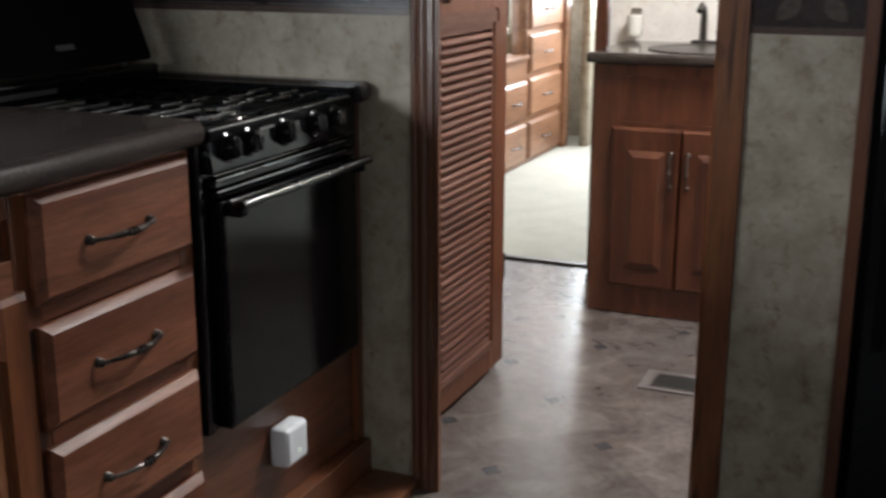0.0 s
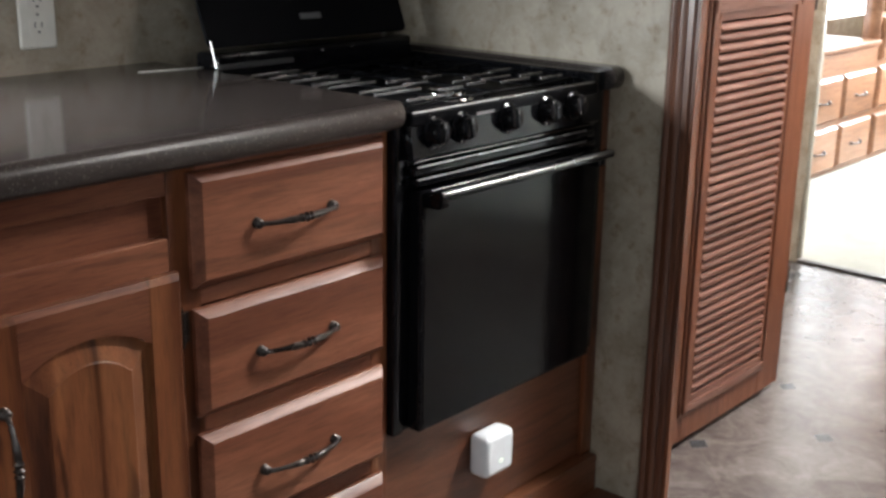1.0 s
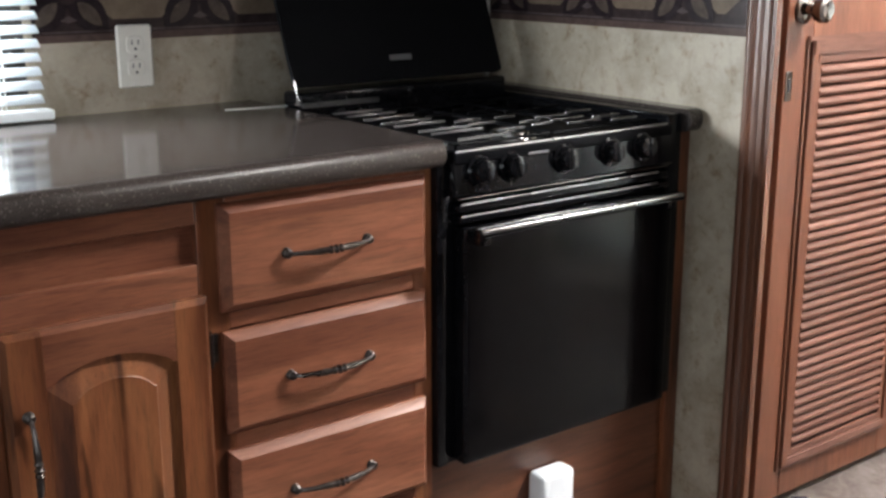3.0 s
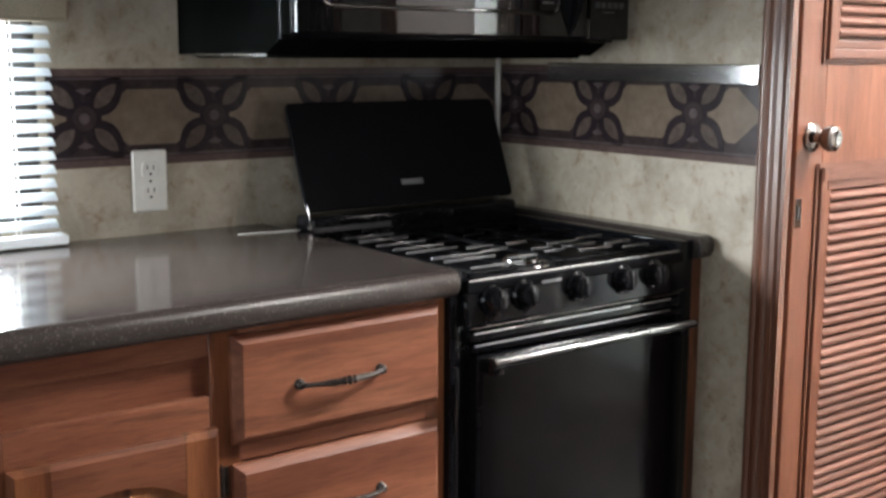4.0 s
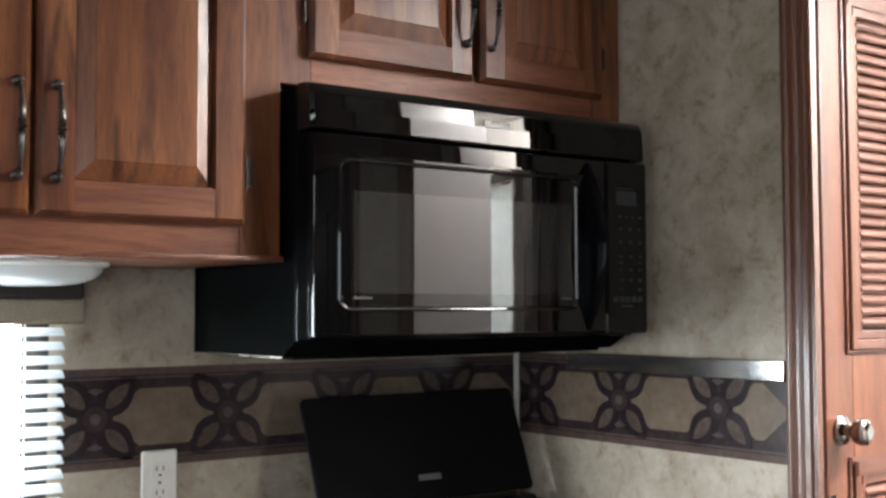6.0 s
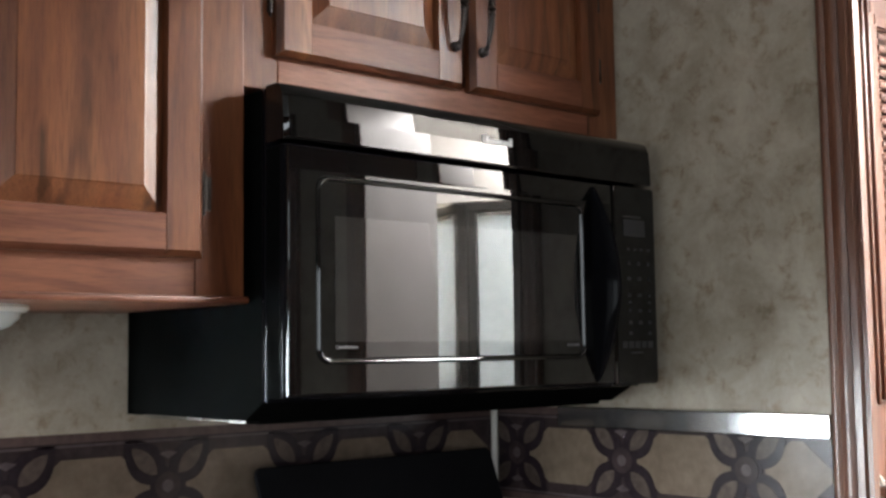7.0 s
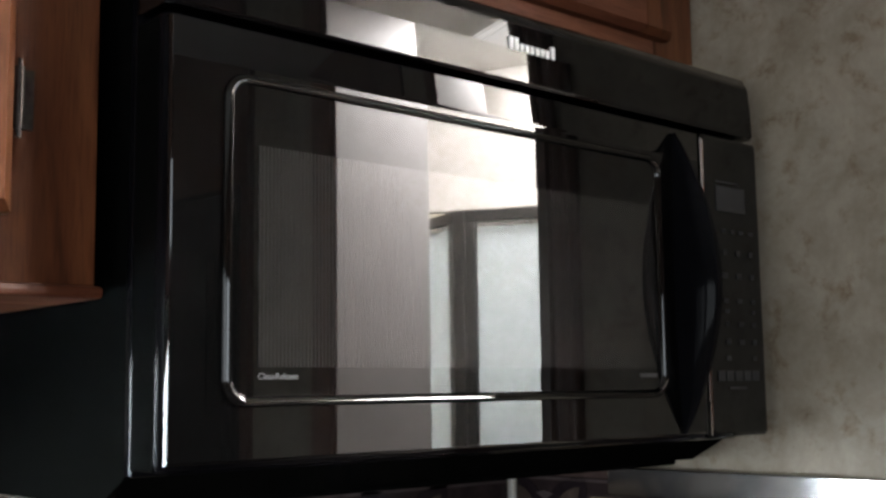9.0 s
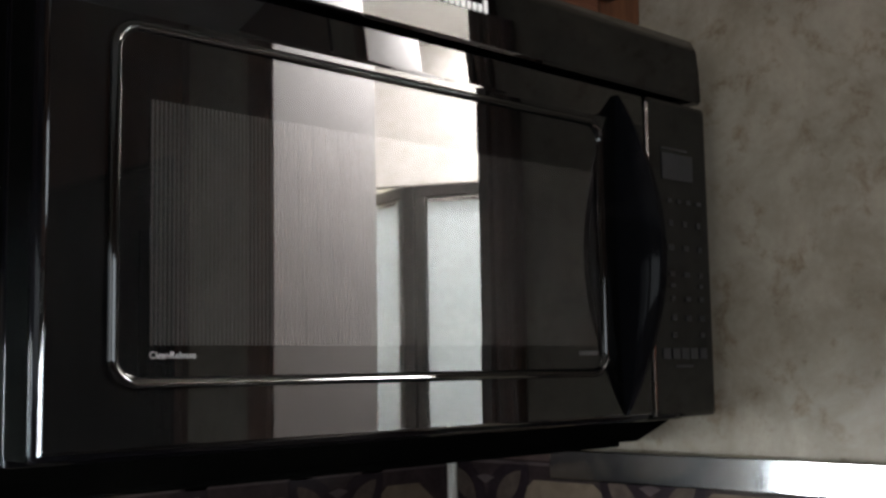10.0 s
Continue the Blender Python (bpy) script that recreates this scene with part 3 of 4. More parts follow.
# ---- printed wall border ----
def petal(cu, cz, ang, r0, r1, half, n, y0, y1):
    pts = []
    for k in range(2 * n):
        u = k / n if k < n else 2 - k / n
        s = 1 if k < n else -1
        rr = r0 + (r1 - r0) * u
        ww = s * half * math.sin(math.pi * u) ** 0.75 * (1.12 - 0.25 * u)
        pts.append((cu + rr * math.cos(ang) - ww * math.sin(ang), cz + rr * math.sin(ang) + ww * math.cos(ang)))
    return prism(pts, y0, y1)


def disc(cu, cz, rad, y0, y1, n=16):
    return prism([(cu + rad * math.cos(2 * math.pi * k / n), cz + rad * math.sin(2 * math.pi * k / n)) for k in range(n)], y0, y1)


def border(name, u0, u1, centres, turn, zc, label):
    root = tagged(new(name), label, "border", "", "structure")
    ORIGIN[root] = Vector((0, 0, 0))
    m = pose(0, 0, 0, 0, 0, turn)
    lay = lambda k: (-0.0004, -0.0008 - 0.0006 * k)
    part("ground_band", moved(box(u0, u1, *lay(0), zc - 0.088, zc + 0.088), m), PLUM, root)
    part("edge_line", moved(box(u0, u1, *lay(1), zc + 0.077, zc + 0.091), m), MAROON, root)
    part("edge_line", moved(box(u0, u1, *lay(1), zc - 0.091, zc - 0.077), m), MAROON, root)
    part("fine_line", moved(box(u0, u1, *lay(2), zc + 0.0705, zc + 0.0745), m), MAUVE, root)
    part("fine_line", moved(box(u0, u1, *lay(2), zc - 0.0745, zc - 0.0705), m), MAUVE, root)
    step = 0.2645
    ends = [centres[0] - step] + list(centres)
    for c in ends:
        a, b = max(u0 + 0.002, c + 0.034), min(u1 - 0.002, c + step - 0.034)
        if b - a < 0.02:
            continue
        cut = [(a, 0.010), (a + 0.050, 0.052), (b - 0.050, 0.052), (b, 0.010), (b, -0.010), (b - 0.050, -0.052), (a + 0.050, -0.052), (a, -0.010)]
        if b - a < 0.09:
            cut = [(a, 0.030), (b, 0.050), (b, -0.050), (a, -0.030)] if a > u0 + 0.01 else [(a, 0.050), (b, 0.030), (b, -0.030), (a, -0.050)]
        part("tan_field", moved(prism([(u, zc + z) for u, z in cut], *lay(1)), m), TAN, root)
    for c in centres:
        dark, pale = [], []
        for q in (45, 135, 225, 315):
            big = petal(c, zc, radians(q), 0.008, 0.105, 0.0305, 10, *lay(2))
            small = petal(c, zc, radians(q), 0.027, 0.089, 0.0135, 10, *lay(3))
            dark.append(big)
            pale.append(small)
        dark.append(disc(c, zc, 0.030, *lay(2.4)))
        bm = join(*dark)
        for v in bm.verts:
            v.co.x = min(max(v.co.x, u0), u1)
        part("flower_outline", moved(bm, m), INK, root)
        bm = join(*pale)
        for v in bm.verts:
            v.co.x = min(max(v.co.x, u0), u1)
        part("petals", moved(bm, m), LEAF, root)
        if u0 < c < u1:
            part("flower_heart", moved(disc(c, zc, 0.023, *lay(4)), m), PLUM, root)
            part("flower_eye", moved(disc(c, zc, 0.010, *lay(5)), m), MAUVE, root)
            for s in (-1, 1):
                part("scroll", moved(prism([(c - 0.016, zc + s * 0.052), (c, zc + s * 0.043), (c + 0.016, zc + s * 0.052), (c, zc + s * 0.056)], *lay(4)), m), MAUVE, root)


border("border_north", -1.060, -0.012, [-0.992, -0.731, -0.467, -0.203, 0.060], 0, 1.160, "printed plum and tan floral wallpaper border")
border("border_side", 0.012, 0.749, [0.066, 0.332, 0.594, 0.858], -90, 1.167, "printed plum and tan floral wallpaper border on the end wall")
zb = 1.058
pb = tagged(new("border_partition"), "printed plum wallpaper border on the partition", "border", "", "structure")
ORIGIN[pb] = Vector((0, 0, 0))
part("ground_band", box(0.0485, 0.0496, -1.655, -1.448, zb, zb + 0.176), PLUM, pb)
part("edge_line", box(0.0475, 0.0490, -1.655, -1.448, zb, zb + 0.014), MAROON, pb)
part("petals", join(*[moved(petal(0, zb + 0.09, radians(q), 0.03, 0.09, 0.018, 8, 0, -0.001), Matrix.Translation((0.0484, -1.558, 0)) @ pose(0, 0, 0, 0, 0, -90)) for q in (45, 135, 225, 315)]), LEAF, pb)

# ---- kitchen window ----
win = thing("kitchen_window", "dark-framed window over the worktop behind lowered blinds", "window", (-1.51, 0, WZ0))
part("frame", join(box(WX0, WX0 + 0.03, 0.002, 0.048, WZ0, WZ1, 0.002), box(WX1 - 0.05, WX1, 0.002, 0.048, WZ0, WZ1, 0.002), box(WX0 + 0.03, WX1 - 0.05, 0.002, 0.048, WZ1 - 0.03, WZ1, 0.002), box(WX0 + 0.03, WX1 - 0.05, 0.002, 0.048, WZ0, WZ0 + 0.03, 0.002)), DKBRONZE, win)
blind = thing("window_blind", "white horizontal mini blind, lowered with slats half open", "blind", (-1.5, -0.03, WZ0 - 0.03))
part("head_rail", box(-2.72, -1.062, -0.045, -0.010, 1.335, 1.370, 0.003), BLIND, blind)
part("bottom_rail", box(-2.72, -1.046, -0.048, -0.012, 0.938, 0.956, 0.004), BLIND, blind, "white bottom rail resting near the worktop")
sl = bmesh.new()
rows = []
for k in range(5):
    u = -0.0125 + 0.025 * k / 4
    rows.append([sl.verts.new((x, u, 0.0028 - 0.0028 * (u / 0.0125) ** 2)) for x in (-0.78, 0.78)])
for a, b in zip(rows, rows[1:]):
    sl.faces.new((a[0], a[1], b[1], b[0]))
bmesh.ops.solidify(sl, geom=sl.faces[:], thickness=0.0006)
moved(sl, pose(0, 0, 0, 34))
SLATM = smooth(link_mesh("slat", sl, BLIND))
for k in range(15):
    piece("slat", SLATM, (-1.84, -0.029, 0.975 + k * 0.0246), blind)
for x in (-1.13, -1.65, -2.15, -2.6):
    part("ladder_cord", join(tube([(x, -0.016, 0.945), (x, -0.016, 1.35)], 0.0011, 6), tube([(x, -0.043, 0.945), (x, -0.043, 1.35)], 0.0011, 6)), WHITE, blind)
val = thing("window_valance", "padded dark brown and tan cloth window valance", "valance", (-1.5, -0.03, 1.33))
part("upper_band", box(-2.76, -1.034, -0.060, -0.001, 1.375, 1.418, 0.006), VAL_D, val, "dark brown cloth band")
part("lower_band", box(-2.76, -1.030, -0.056, -0.001, 1.333, 1.377, 0.006), VAL_T, val, "tan cloth band")

# ---- base cabinet ----
FY = -0.625
base = thing("base_cabinet", "brown hickory base cabinet with arched door and stacked drawers", "cabinet", (-1.2, -0.3, 0))
part("body", join(box(-1.80, -0.6355, -0.600, -0.01, 0.08, 0.888), box(-1.80, -0.6355, -0.55, -0.02, 0.0, 0.08)), W_CABY, base)
for x0, x1 in ((-1.80, -1.765), (-1.420, -1.350), (-1.057, -1.010), (-0.672, -0.6345)):
    part("stile", box(x0, x1, FY, -0.598, 0.08, 0.890, 0.0015), W_CAB, base)
for x0, x1 in ((-1.765, -1.420), (-1.350, -1.057), (-1.010, -0.672)):
    for z0, z1 in ((0.853, 0.890), (0.08, 0.11)):
        part("rail", box(x0 + 0.0005, x1 - 0.0005, FY, -0.598, z0, z1, 0.0015), W_CABX, base)
for x0, x1 in ((-1.765, -1.420), (-1.350, -1.057)):
    part("rail", box(x0 + 0.0005, x1 - 0.0005, FY, -0.598, 0.730, 0.794, 0.0015), W_CABX, base)
    part("false_front", box(x0 - 0.002, x1 + 0.002, -0.612, -0.6005, 0.792, 0.856), W_CABX, base, "recessed brown wood panel above the door")
for z in (0.700, 0.506, 0.312):
    part("rail", box(-1.0095, -0.6725, FY, -0.598, z - 0.012, z + 0.012, 0.001), W_CABX, base)
for z0, z1 in ((0.716, 0.880), (0.523, 0.685), (0.330, 0.494), (0.132, 0.297)):
    d = part("drawer_front", bevel_slab(-1.026, -0.653, z0, z1, FY - 0.0005, FY - 0.021, 0.013), W_CABX, base)
    zc = (z0 + z1) / 2 - 0.004
    bow_pull(d, (-0.922, FY - 0.021, zc), (-0.777, FY - 0.021, zc), (0, -1, 0))


def edge_slab(x0, x1, z0, z1, yb, yf, l, r, b, t):
    """A flat member whose four front edges are eased by different amounts."""
    def ring(k, y):
        return [(x0 + l * k, y, z0 + b * k), (x1 - r * k, y, z0 + b * k), (x1 - r * k, y, z1 - t * k), (x0 + l * k, y, z1 - t * k)]
    return rings_mesh([ring(0, yb), ring(0, yb + (yf - yb) * 0.55), ring(1, yf)])


def arched_door(parent, x0, x1, z0, z1, yb, pull_x, pull_z, hinge_x, rise=0.030, flat=False, bevel=0.030):
    """A framed cabinet door with a raised panel; the panel's top may bow."""
    yf = yb - 0.021
    st = 0.055
    door = part("door", box(x0 + 0.004, x1 - 0.004, yb - 0.005, yb, z0 + 0.004, z1 - 0.004), W_CAB, parent)
    part("stile", edge_slab(x0, x0 + st, z0, z1, yb, yf, 0.008, 0.0005, 0.008, 0.008), W_CAB, door)
    part("stile", edge_slab(x1 - st, x1, z0, z1, yb, yf, 0.0005, 0.008, 0.008, 0.008), W_CAB, door)
    part("lower_rail", edge_slab(x0 + st, x1 - st, z0, z0 + st, yb, yf + 0.0003, 0.0003, 0.0003, 0.008, 0.0015), W_CABX, door)
    a, b = x0 + st, x1 - st
    top = z1 - st
    n = 24
    if flat:
        part("upper_rail", edge_slab(a, b, z1 - st, z1, yb, yf + 0.0003, 0.0003, 0.0003, 0.0015, 0.008), W_CABX, door)
        inner = [(a, z0 + st), (b, z0 + st), (b, z1 - st), (a, z1 - st)]
    else:
        arc = [(b + (a - b) * k / n, top - rise + rise * max(0.0, 1.0 - (abs(2 * k / n - 1) / 0.94) ** 2) ** 0.75) for k in range(n + 1)]
        part("upper_rail", rings_mesh([[(x, y, z) for x, z in [(a, zt), (b, zt)] + arc] for y, zt in ((yb, z1), (yb - 0.012, z1), (yf + 0.0003, z1 - 0.008))]), W_CABX, door)
        inner = [(a, z0 + st), (b, z0 + st)] + arc
    cx, cz = (a + b) / 2, (z0 + z1) / 2

    def shrink(d):
        kx, kz = ((b - a) / 2 - d) / ((b - a) / 2), ((z1 - z0) / 2 - st - d) / ((z1 - z0) / 2 - st)
        return [(cx + (x - cx) * kx, cz + (z - cz) * kz) for x, z in inner]
    rings = [[(x, y, z) for x, z in shrink(d)] for d, y in ((0.0, yb), (0.0005, yb - 0.0095), (0.0025, yb - 0.0100), (0.0025 + bevel, yb - 0.0192), (0.0035 + bevel, yb - 0.0203), (0.0045 + bevel, yb - 0.0205))]
    part("raised_panel", rings_mesh(rings), W_CAB, door, "", 0.0)
    bow_pull(door, (pull_x, yf, pull_z), (pull_x, yf, pull_z - 0.134), (0, -1, 0))
    for hz in (z0 + 0.085, z1 - 0.085):
        part("hinge", join(cyl(0.0036, 0.0036, 0.046, 12, Matrix.Translation((hinge_x, yb - 0.006, hz - 0.023))), cyl(0.0024, 0.0016, 0.058, 10, Matrix.Translation((hinge_x, yb - 0.006, hz - 0.029))), box(hinge_x - 0.002, hinge_x + 0.012, yb - 0.004, yb - 0.0005, hz - 0.022, hz + 0.022)), BRONZE, door, "dark bronze hinge")
    return door


arched_door(base, -1.350, -1.051, 0.130, 0.748, FY - 0.0005, -1.322, 0.632, -1.045)
arched_door(base, -1.770, -1.418, 0.130, 0.748, FY - 0.0005, -1.740, 0.632, -1.412)

# worktop with a rounded nose
prof = [(-0.002, 0.891), (-0.002, 0.935)]
for k in range(9):
    a = radians(90 - 180 * k / 8)
    prof.append((-0.644 - 0.018 * math.cos(a), 0.913 + 0.022 * math.sin(a)))
top = thing("worktop", "dark brown speckled laminate worktop with a rounded front edge", "worktop", (-1.2, -0.3, 0.891))


def sweep_x(profile, x0, x1, cap=0.006):
    return rings_mesh([[(x, y + (0.004 if e else 0) * (1 if y < -0.3 else 0), z) for y, z in profile] for x, e in ((x0, 0), (x1 - cap, 0), (x1, 1))])


part("slab", box(-1.82, -0.629, -0.640, -0.002, 0.891, 0.935), COUNTER, top)
part("rounded_edge", sweep_x([(-0.6402, 0.891)] + [(-0.6402, 0.935)] + prof[2:], -1.82, -0.627), COUNTERNOSE, top, "", 0.2)
ledge = thing("worktop_strip", "narrow dark laminate worktop strip between range and wall", "worktop", (-0.03, -0.3, 0.891))
part("slab", sweep_x([(y, z) for y, z in prof], -0.0385, -0.0012), COUNTER, ledge)
fill = thing("range_filler", "brown wood filler panel beside the range", "cabinet panel", (-0.05, -0.3, 0))
part("panel", box(-0.0385, -0.0015, -0.628, -0.02, 0.10, 0.889, 0.002), W_CAB, fill)

# socket on the wall
sock = thing("wall_socket", "ivory double wall socket with a square cover", "socket", (-0.871, 0, 0.98))
part("cover_plate", rings_mesh([[(x, y, z) for x, z in round_rect(-0.906 + i, -0.836 - i, 0.979 + i, 1.097 - i, 0.005)] for i, y in ((0, -0.0035), (0, -0.005), (0.003, -0.0085))]), WHITE, sock)
for zc in (1.060, 1.016):
    face = part("outlet", rings_mesh([[(x, y, z) for x, z in round_rect(-0.888 + i, -0.854 - i, zc - 0.016 + i, zc + 0.016 - i, 0.010)] for i, y in ((0, -0.008), (0, -0.0098), (0.001, -0.0103))]), WHITE, sock)
    part("slots", join(box(-0.8785, -0.8765, -0.0108, -0.0095, zc, zc + 0.009), box(-0.866, -0.864, -0.0108, -0.0095, zc, zc + 0.009), cyl(0.0026, 0.0026, 0.001, 10, Matrix.Translation((-0.871, -0.0098, zc - 0.008)) @ pose(0, 0, 0, 90))), DARK, face)
part("screw", cyl(0.003, 0.002, 0.0015, 10, Matrix.Translation((-0.871, -0.0085, 1.038)) @ pose(0, 0, 0, 90)), SATIN, sock)
solo("paper_strip", moved(box(-0.062, 0.062, -0.0028, 0.0028, 0.0, 0.0016, 0.0006), pose(-0.680, -0.122, 0.9352, 0, 0, -11)), WHITE, "thin pale strip lying on the worktop", "strip")

# ---- range ----
RX0, RX1 = -0.622, -0.070
rng = thing("gas_range", "black built-in gas range with raised glass cover", "range", (-0.345, -0.35, 0.35))
part("body", box(RX0, RX1, -0.628, -0.03, 0.352, 0.888, 0.003), BLACK, rng)
part("side_panel", box(RX0 - 0.012, RX0 + 0.012, -0.640, -0.10, 0.356, 0.930, 0.003), BLACK, rng)
part("side_panel", box(RX1 - 0.010, -0.040, -0.640, -0.10, 0.356, 0.928, 0.004), BLACK, rng)
part("cooktop", join(box(RX0 + 0.013, RX1 - 0.011, -0.640, -0.155, 0.889, 0.899, 0.004), box(RX0 + 0.013, RX1 - 0.011, -0.654, -0.634, 0.889, 0.9135, 0.006, 3)), MATTEBLACK, rng)
part("rear_riser", box(RX0 + 0.013, RX1 - 0.011, -0.165, -0.10, 0.900, 0.962, 0.008, 3), BLACK, rng)
# grey strip paints the lit stretch of the black riser
part("riser_trim", box(RX0 + 0.018, RX0 + 0.20, -0.1672, -0.164, 0.932, 0.942, 0.001), PRINTD, rng)
for x, y, r in ((-0.490, -0.27, 0.030), (-0.215, -0.27, 0.030)):
    part("burner", lathe([(r + 0.02, 0.899), (r + 0.018, 0.902), (r, 0.903), (r, 0.906), (r - 0.01, 0.910), (r - 0.014, 0.913), (0.004, 0.914)], 28, Matrix.Translation((x, y, 0))), MATTEBLACK, rng)
part("burner", lathe([(0.052, 0.899), (0.050, 0.903), (0.038, 0.904), (0.036, 0.910), (0.030, 0.914), (0.022, 0.912), (0.004, 0.911)], 32, Matrix.Translation((-0.376, -0.522, 0))), STEEL, rng, "bright steel front burner", 1.0)
# wire grates: level flat-topped fingers on a thin black frame, some coloured pale for shine
GRATES = ((-0.560, -0.355, ((-0.553, -0.436, (-0.592, -0.516, -0.480, -0.404, -0.362, -0.304, -0.246, -0.196)), (-0.430, -0.366, (-0.552, -0.468, -0.425, -0.334, -0.276, -0.222)))),
          (-0.345, -0.105, ((-0.338, -0.286, (-0.540, -0.505, -0.432, -0.350, -0.300, -0.236)), (-0.276, -0.190, (-0.568, -0.522, -0.478, -0.390, -0.330, -0.262, -0.205)), (-0.182, -0.112, (-0.588, -0.540, -0.462, -0.372, -0.290, -0.226)))))
for gx0, gx1, columns in GRATES:
    rails = [tube([(x, -0.606, 0.915), (x, -0.185, 0.915)], 0.003, 8) for x in (gx0, (gx0 + gx1) / 2, gx1)]
    ends = [tube([(gx0, y, 0.915), (gx1, y, 0.915)], 0.003, 8) for y in (-0.606, -0.185)]
    feet = [tube([(x, y, 0.915), (x, y, 0.898)], 0.003, 8) for x in (gx0, gx1) for y in (-0.595, -0.20)]
    g = part("grate", join(*rails, *ends, *feet), MATTEBLACK, rng)
    for a, b, ys in columns:
        for y in ys:
            # front and left bars carry the painted shine; the others stay black
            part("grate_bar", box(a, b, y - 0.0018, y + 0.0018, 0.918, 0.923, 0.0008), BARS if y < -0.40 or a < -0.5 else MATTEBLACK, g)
# control panel leaning back a little
part("control_panel", rings_mesh([[(x, y, z) for y, z in ((-0.62, 0.836), (-0.6560, 0.836), (-0.6585, 0.840), (-0.6500, 0.911), (-0.62, 0.911))] for x in (RX0 + 0.014, RX1 - 0.014)]), BLACK, rng)
tilt = pose(0, 0, 0, 90 - 6.8)
for x in (-0.556, -0.487, -0.363, -0.249, -0.166):
    at = Matrix.Translation((x, -0.6538, 0.8765)) @ tilt
    kn = part("knob", moved(lathe([(0.027, 0.0), (0.027, 0.004), (0.0225, 0.007), (0.0205, 0.018), (0.018, 0.0225), (0.012, 0.0245), (0.004, 0.0250)], 30), at), BLACK, rng)
    part("grip", moved(box(-0.0050, 0.0050, -0.0165, 0.0165, 0.016, 0.0275, 0.003), at @ pose(0, 0, 0, 0, 0, 0 if x != -0.487 else 12)), BLACK, kn)
    part("pointer", moved(box(-0.001, 0.001, 0.006, 0.016, 0.0273, 0.0281), at), PRINTD, kn)
part("maker_badge", box(-0.446, -0.400, -0.6545, -0.6505, 0.8920, 0.8965, 0.0008), PRINT, rng)
# metal tubes draw the highlights along the rounded black enamel edges
part("top_trim", tube([(RX0 + 0.018, -0.6515, 0.9130), (RX1 - 0.026, -0.6515, 0.9130)], 0.0014, 8), TRIM_GLINT, rng, "thin bright line for the glint on the enamel edge", 1.0)
part("panel_trim", tube([(RX0 + 0.018, -0.6570, 0.8340), (RX1 - 0.026, -0.6570, 0.8340)], 0.0010, 8), KNOBM, rng, "thin bright line for the glint on the enamel edge", 1.0)
part("vent_bar", box(RX0 + 0.020, RX1 - 0.020, -0.655, -0.630, 0.808, 0.8245, 0.004), BLACK, rng)
part("vent_bar", box(RX0 + 0.024, RX1 - 0.020, -0.658, -0.630, 0.792, 0.803, 0.003), BLACK, rng)
# same drawn highlight along the vent bars' upper edges
for zt in (0.8240, 0.8030):
    part("bright_edge", tube([(RX0 + 0.028, -0.6555, zt), (RX1 - 0.05, -0.6555, zt)], 0.0012, 8), TRIM_GLINT, rng, "thin bright line for the glint on a vent bar", 1.0)
# oven door
odoor = part("oven_door", join(box(RX0 + 0.030, RX1 - 0.012, -0.662, -0.630, 0.357, 0.784, 0.005, 3)), BLACK, rng)
part("door_glass", box(RX0 + 0.038, RX1 - 0.020, -0.6632, -0.660, 0.367, 0.774, 0.001), OVENGLASS, odoor, "dark smoked oven glass")
part("handle", join(box(-0.598, -0.102, -0.711, -0.690, 0.777, 0.791, 0.0035, 3), box(-0.590, -0.565, -0.700, -0.660, 0.760, 0.784, 0.004), box(-0.137, -0.112, -0.700, -0.660, 0.760, 0.784, 0.004)), BLACK, odoor)
part("handle_trim", box(-0.594, -0.108, -0.7135, -0.702, 0.7840, 0.7915, 0.003, 3), TRIM_GLINT, odoor, "bright metal strip on the oven handle")
# glass cover standing against the wall
cover = part("glass_cover", moved(join(rings_mesh([[(x, y, z) for x, z in round_rect(-0.268 + i, 0.268 - i, 0 + i, 0.226 - i, 0.012)] for i, y in ((0.002, 0.0), (0, -0.002), (0, -0.006), (0.002, -0.008))])), pose(-0.334, -0.128, 0.967, -21)), LIDGLASS, rng, "black glass cooktop cover, raised")
part("badge", moved(box(-0.028, 0.028, -0.0095, -0.0075, 0.041, 0.053, 0.001), pose(-0.334, -0.128, 0.967, -21)), PRINT, cover)
for x in (-0.345, -0.262):
    part("screw", moved(cyl(0.003, 0.002, 0.003, 10, pose(0, 0, 0, 90)), Matrix.Translation((x, -0.166, 0.950))), STEEL, rng)
part("cover_bracket", join(box(-0.6105, -0.6085, -0.168, -0.150, 0.930, 0.950, 0.0008), tube([(-0.6095, -0.165, 0.936), (-0.6095, -0.150, 0.985)], 0.0015, 8)), KNOBM, rng, "bright steel cover bracket")
plinth = thing("range_plinth", "brown wood panel below the range", "cabinet panel", (-0.33, -0.6, 0))
part("panel", box(-0.6340, -0.0015, -0.618, -0.598, 0.102, 0.350, 0.002), W_PLINTH, plinth)
part("toe_board", box(-0.6340, -0.0065, -0.648, -0.598, 0.004, 0.100, 0.003), W_PLINTH, plinth)
plug = thing("plug_in_unit", "small white plug-in unit with a green light", "plug-in unit", (-0.325, -0.62, 0.205))
part("case", box(-0.406, -0.322, -0.664, -0.6185, 0.194, 0.279, 0.011, 3), COOLWHITE, plug)
part("indicator", box(-0.365, -0.359, -0.6652, -0.6630, 0.220, 0.225, 0.0008), GREENLED, plug, "tiny green indicator")

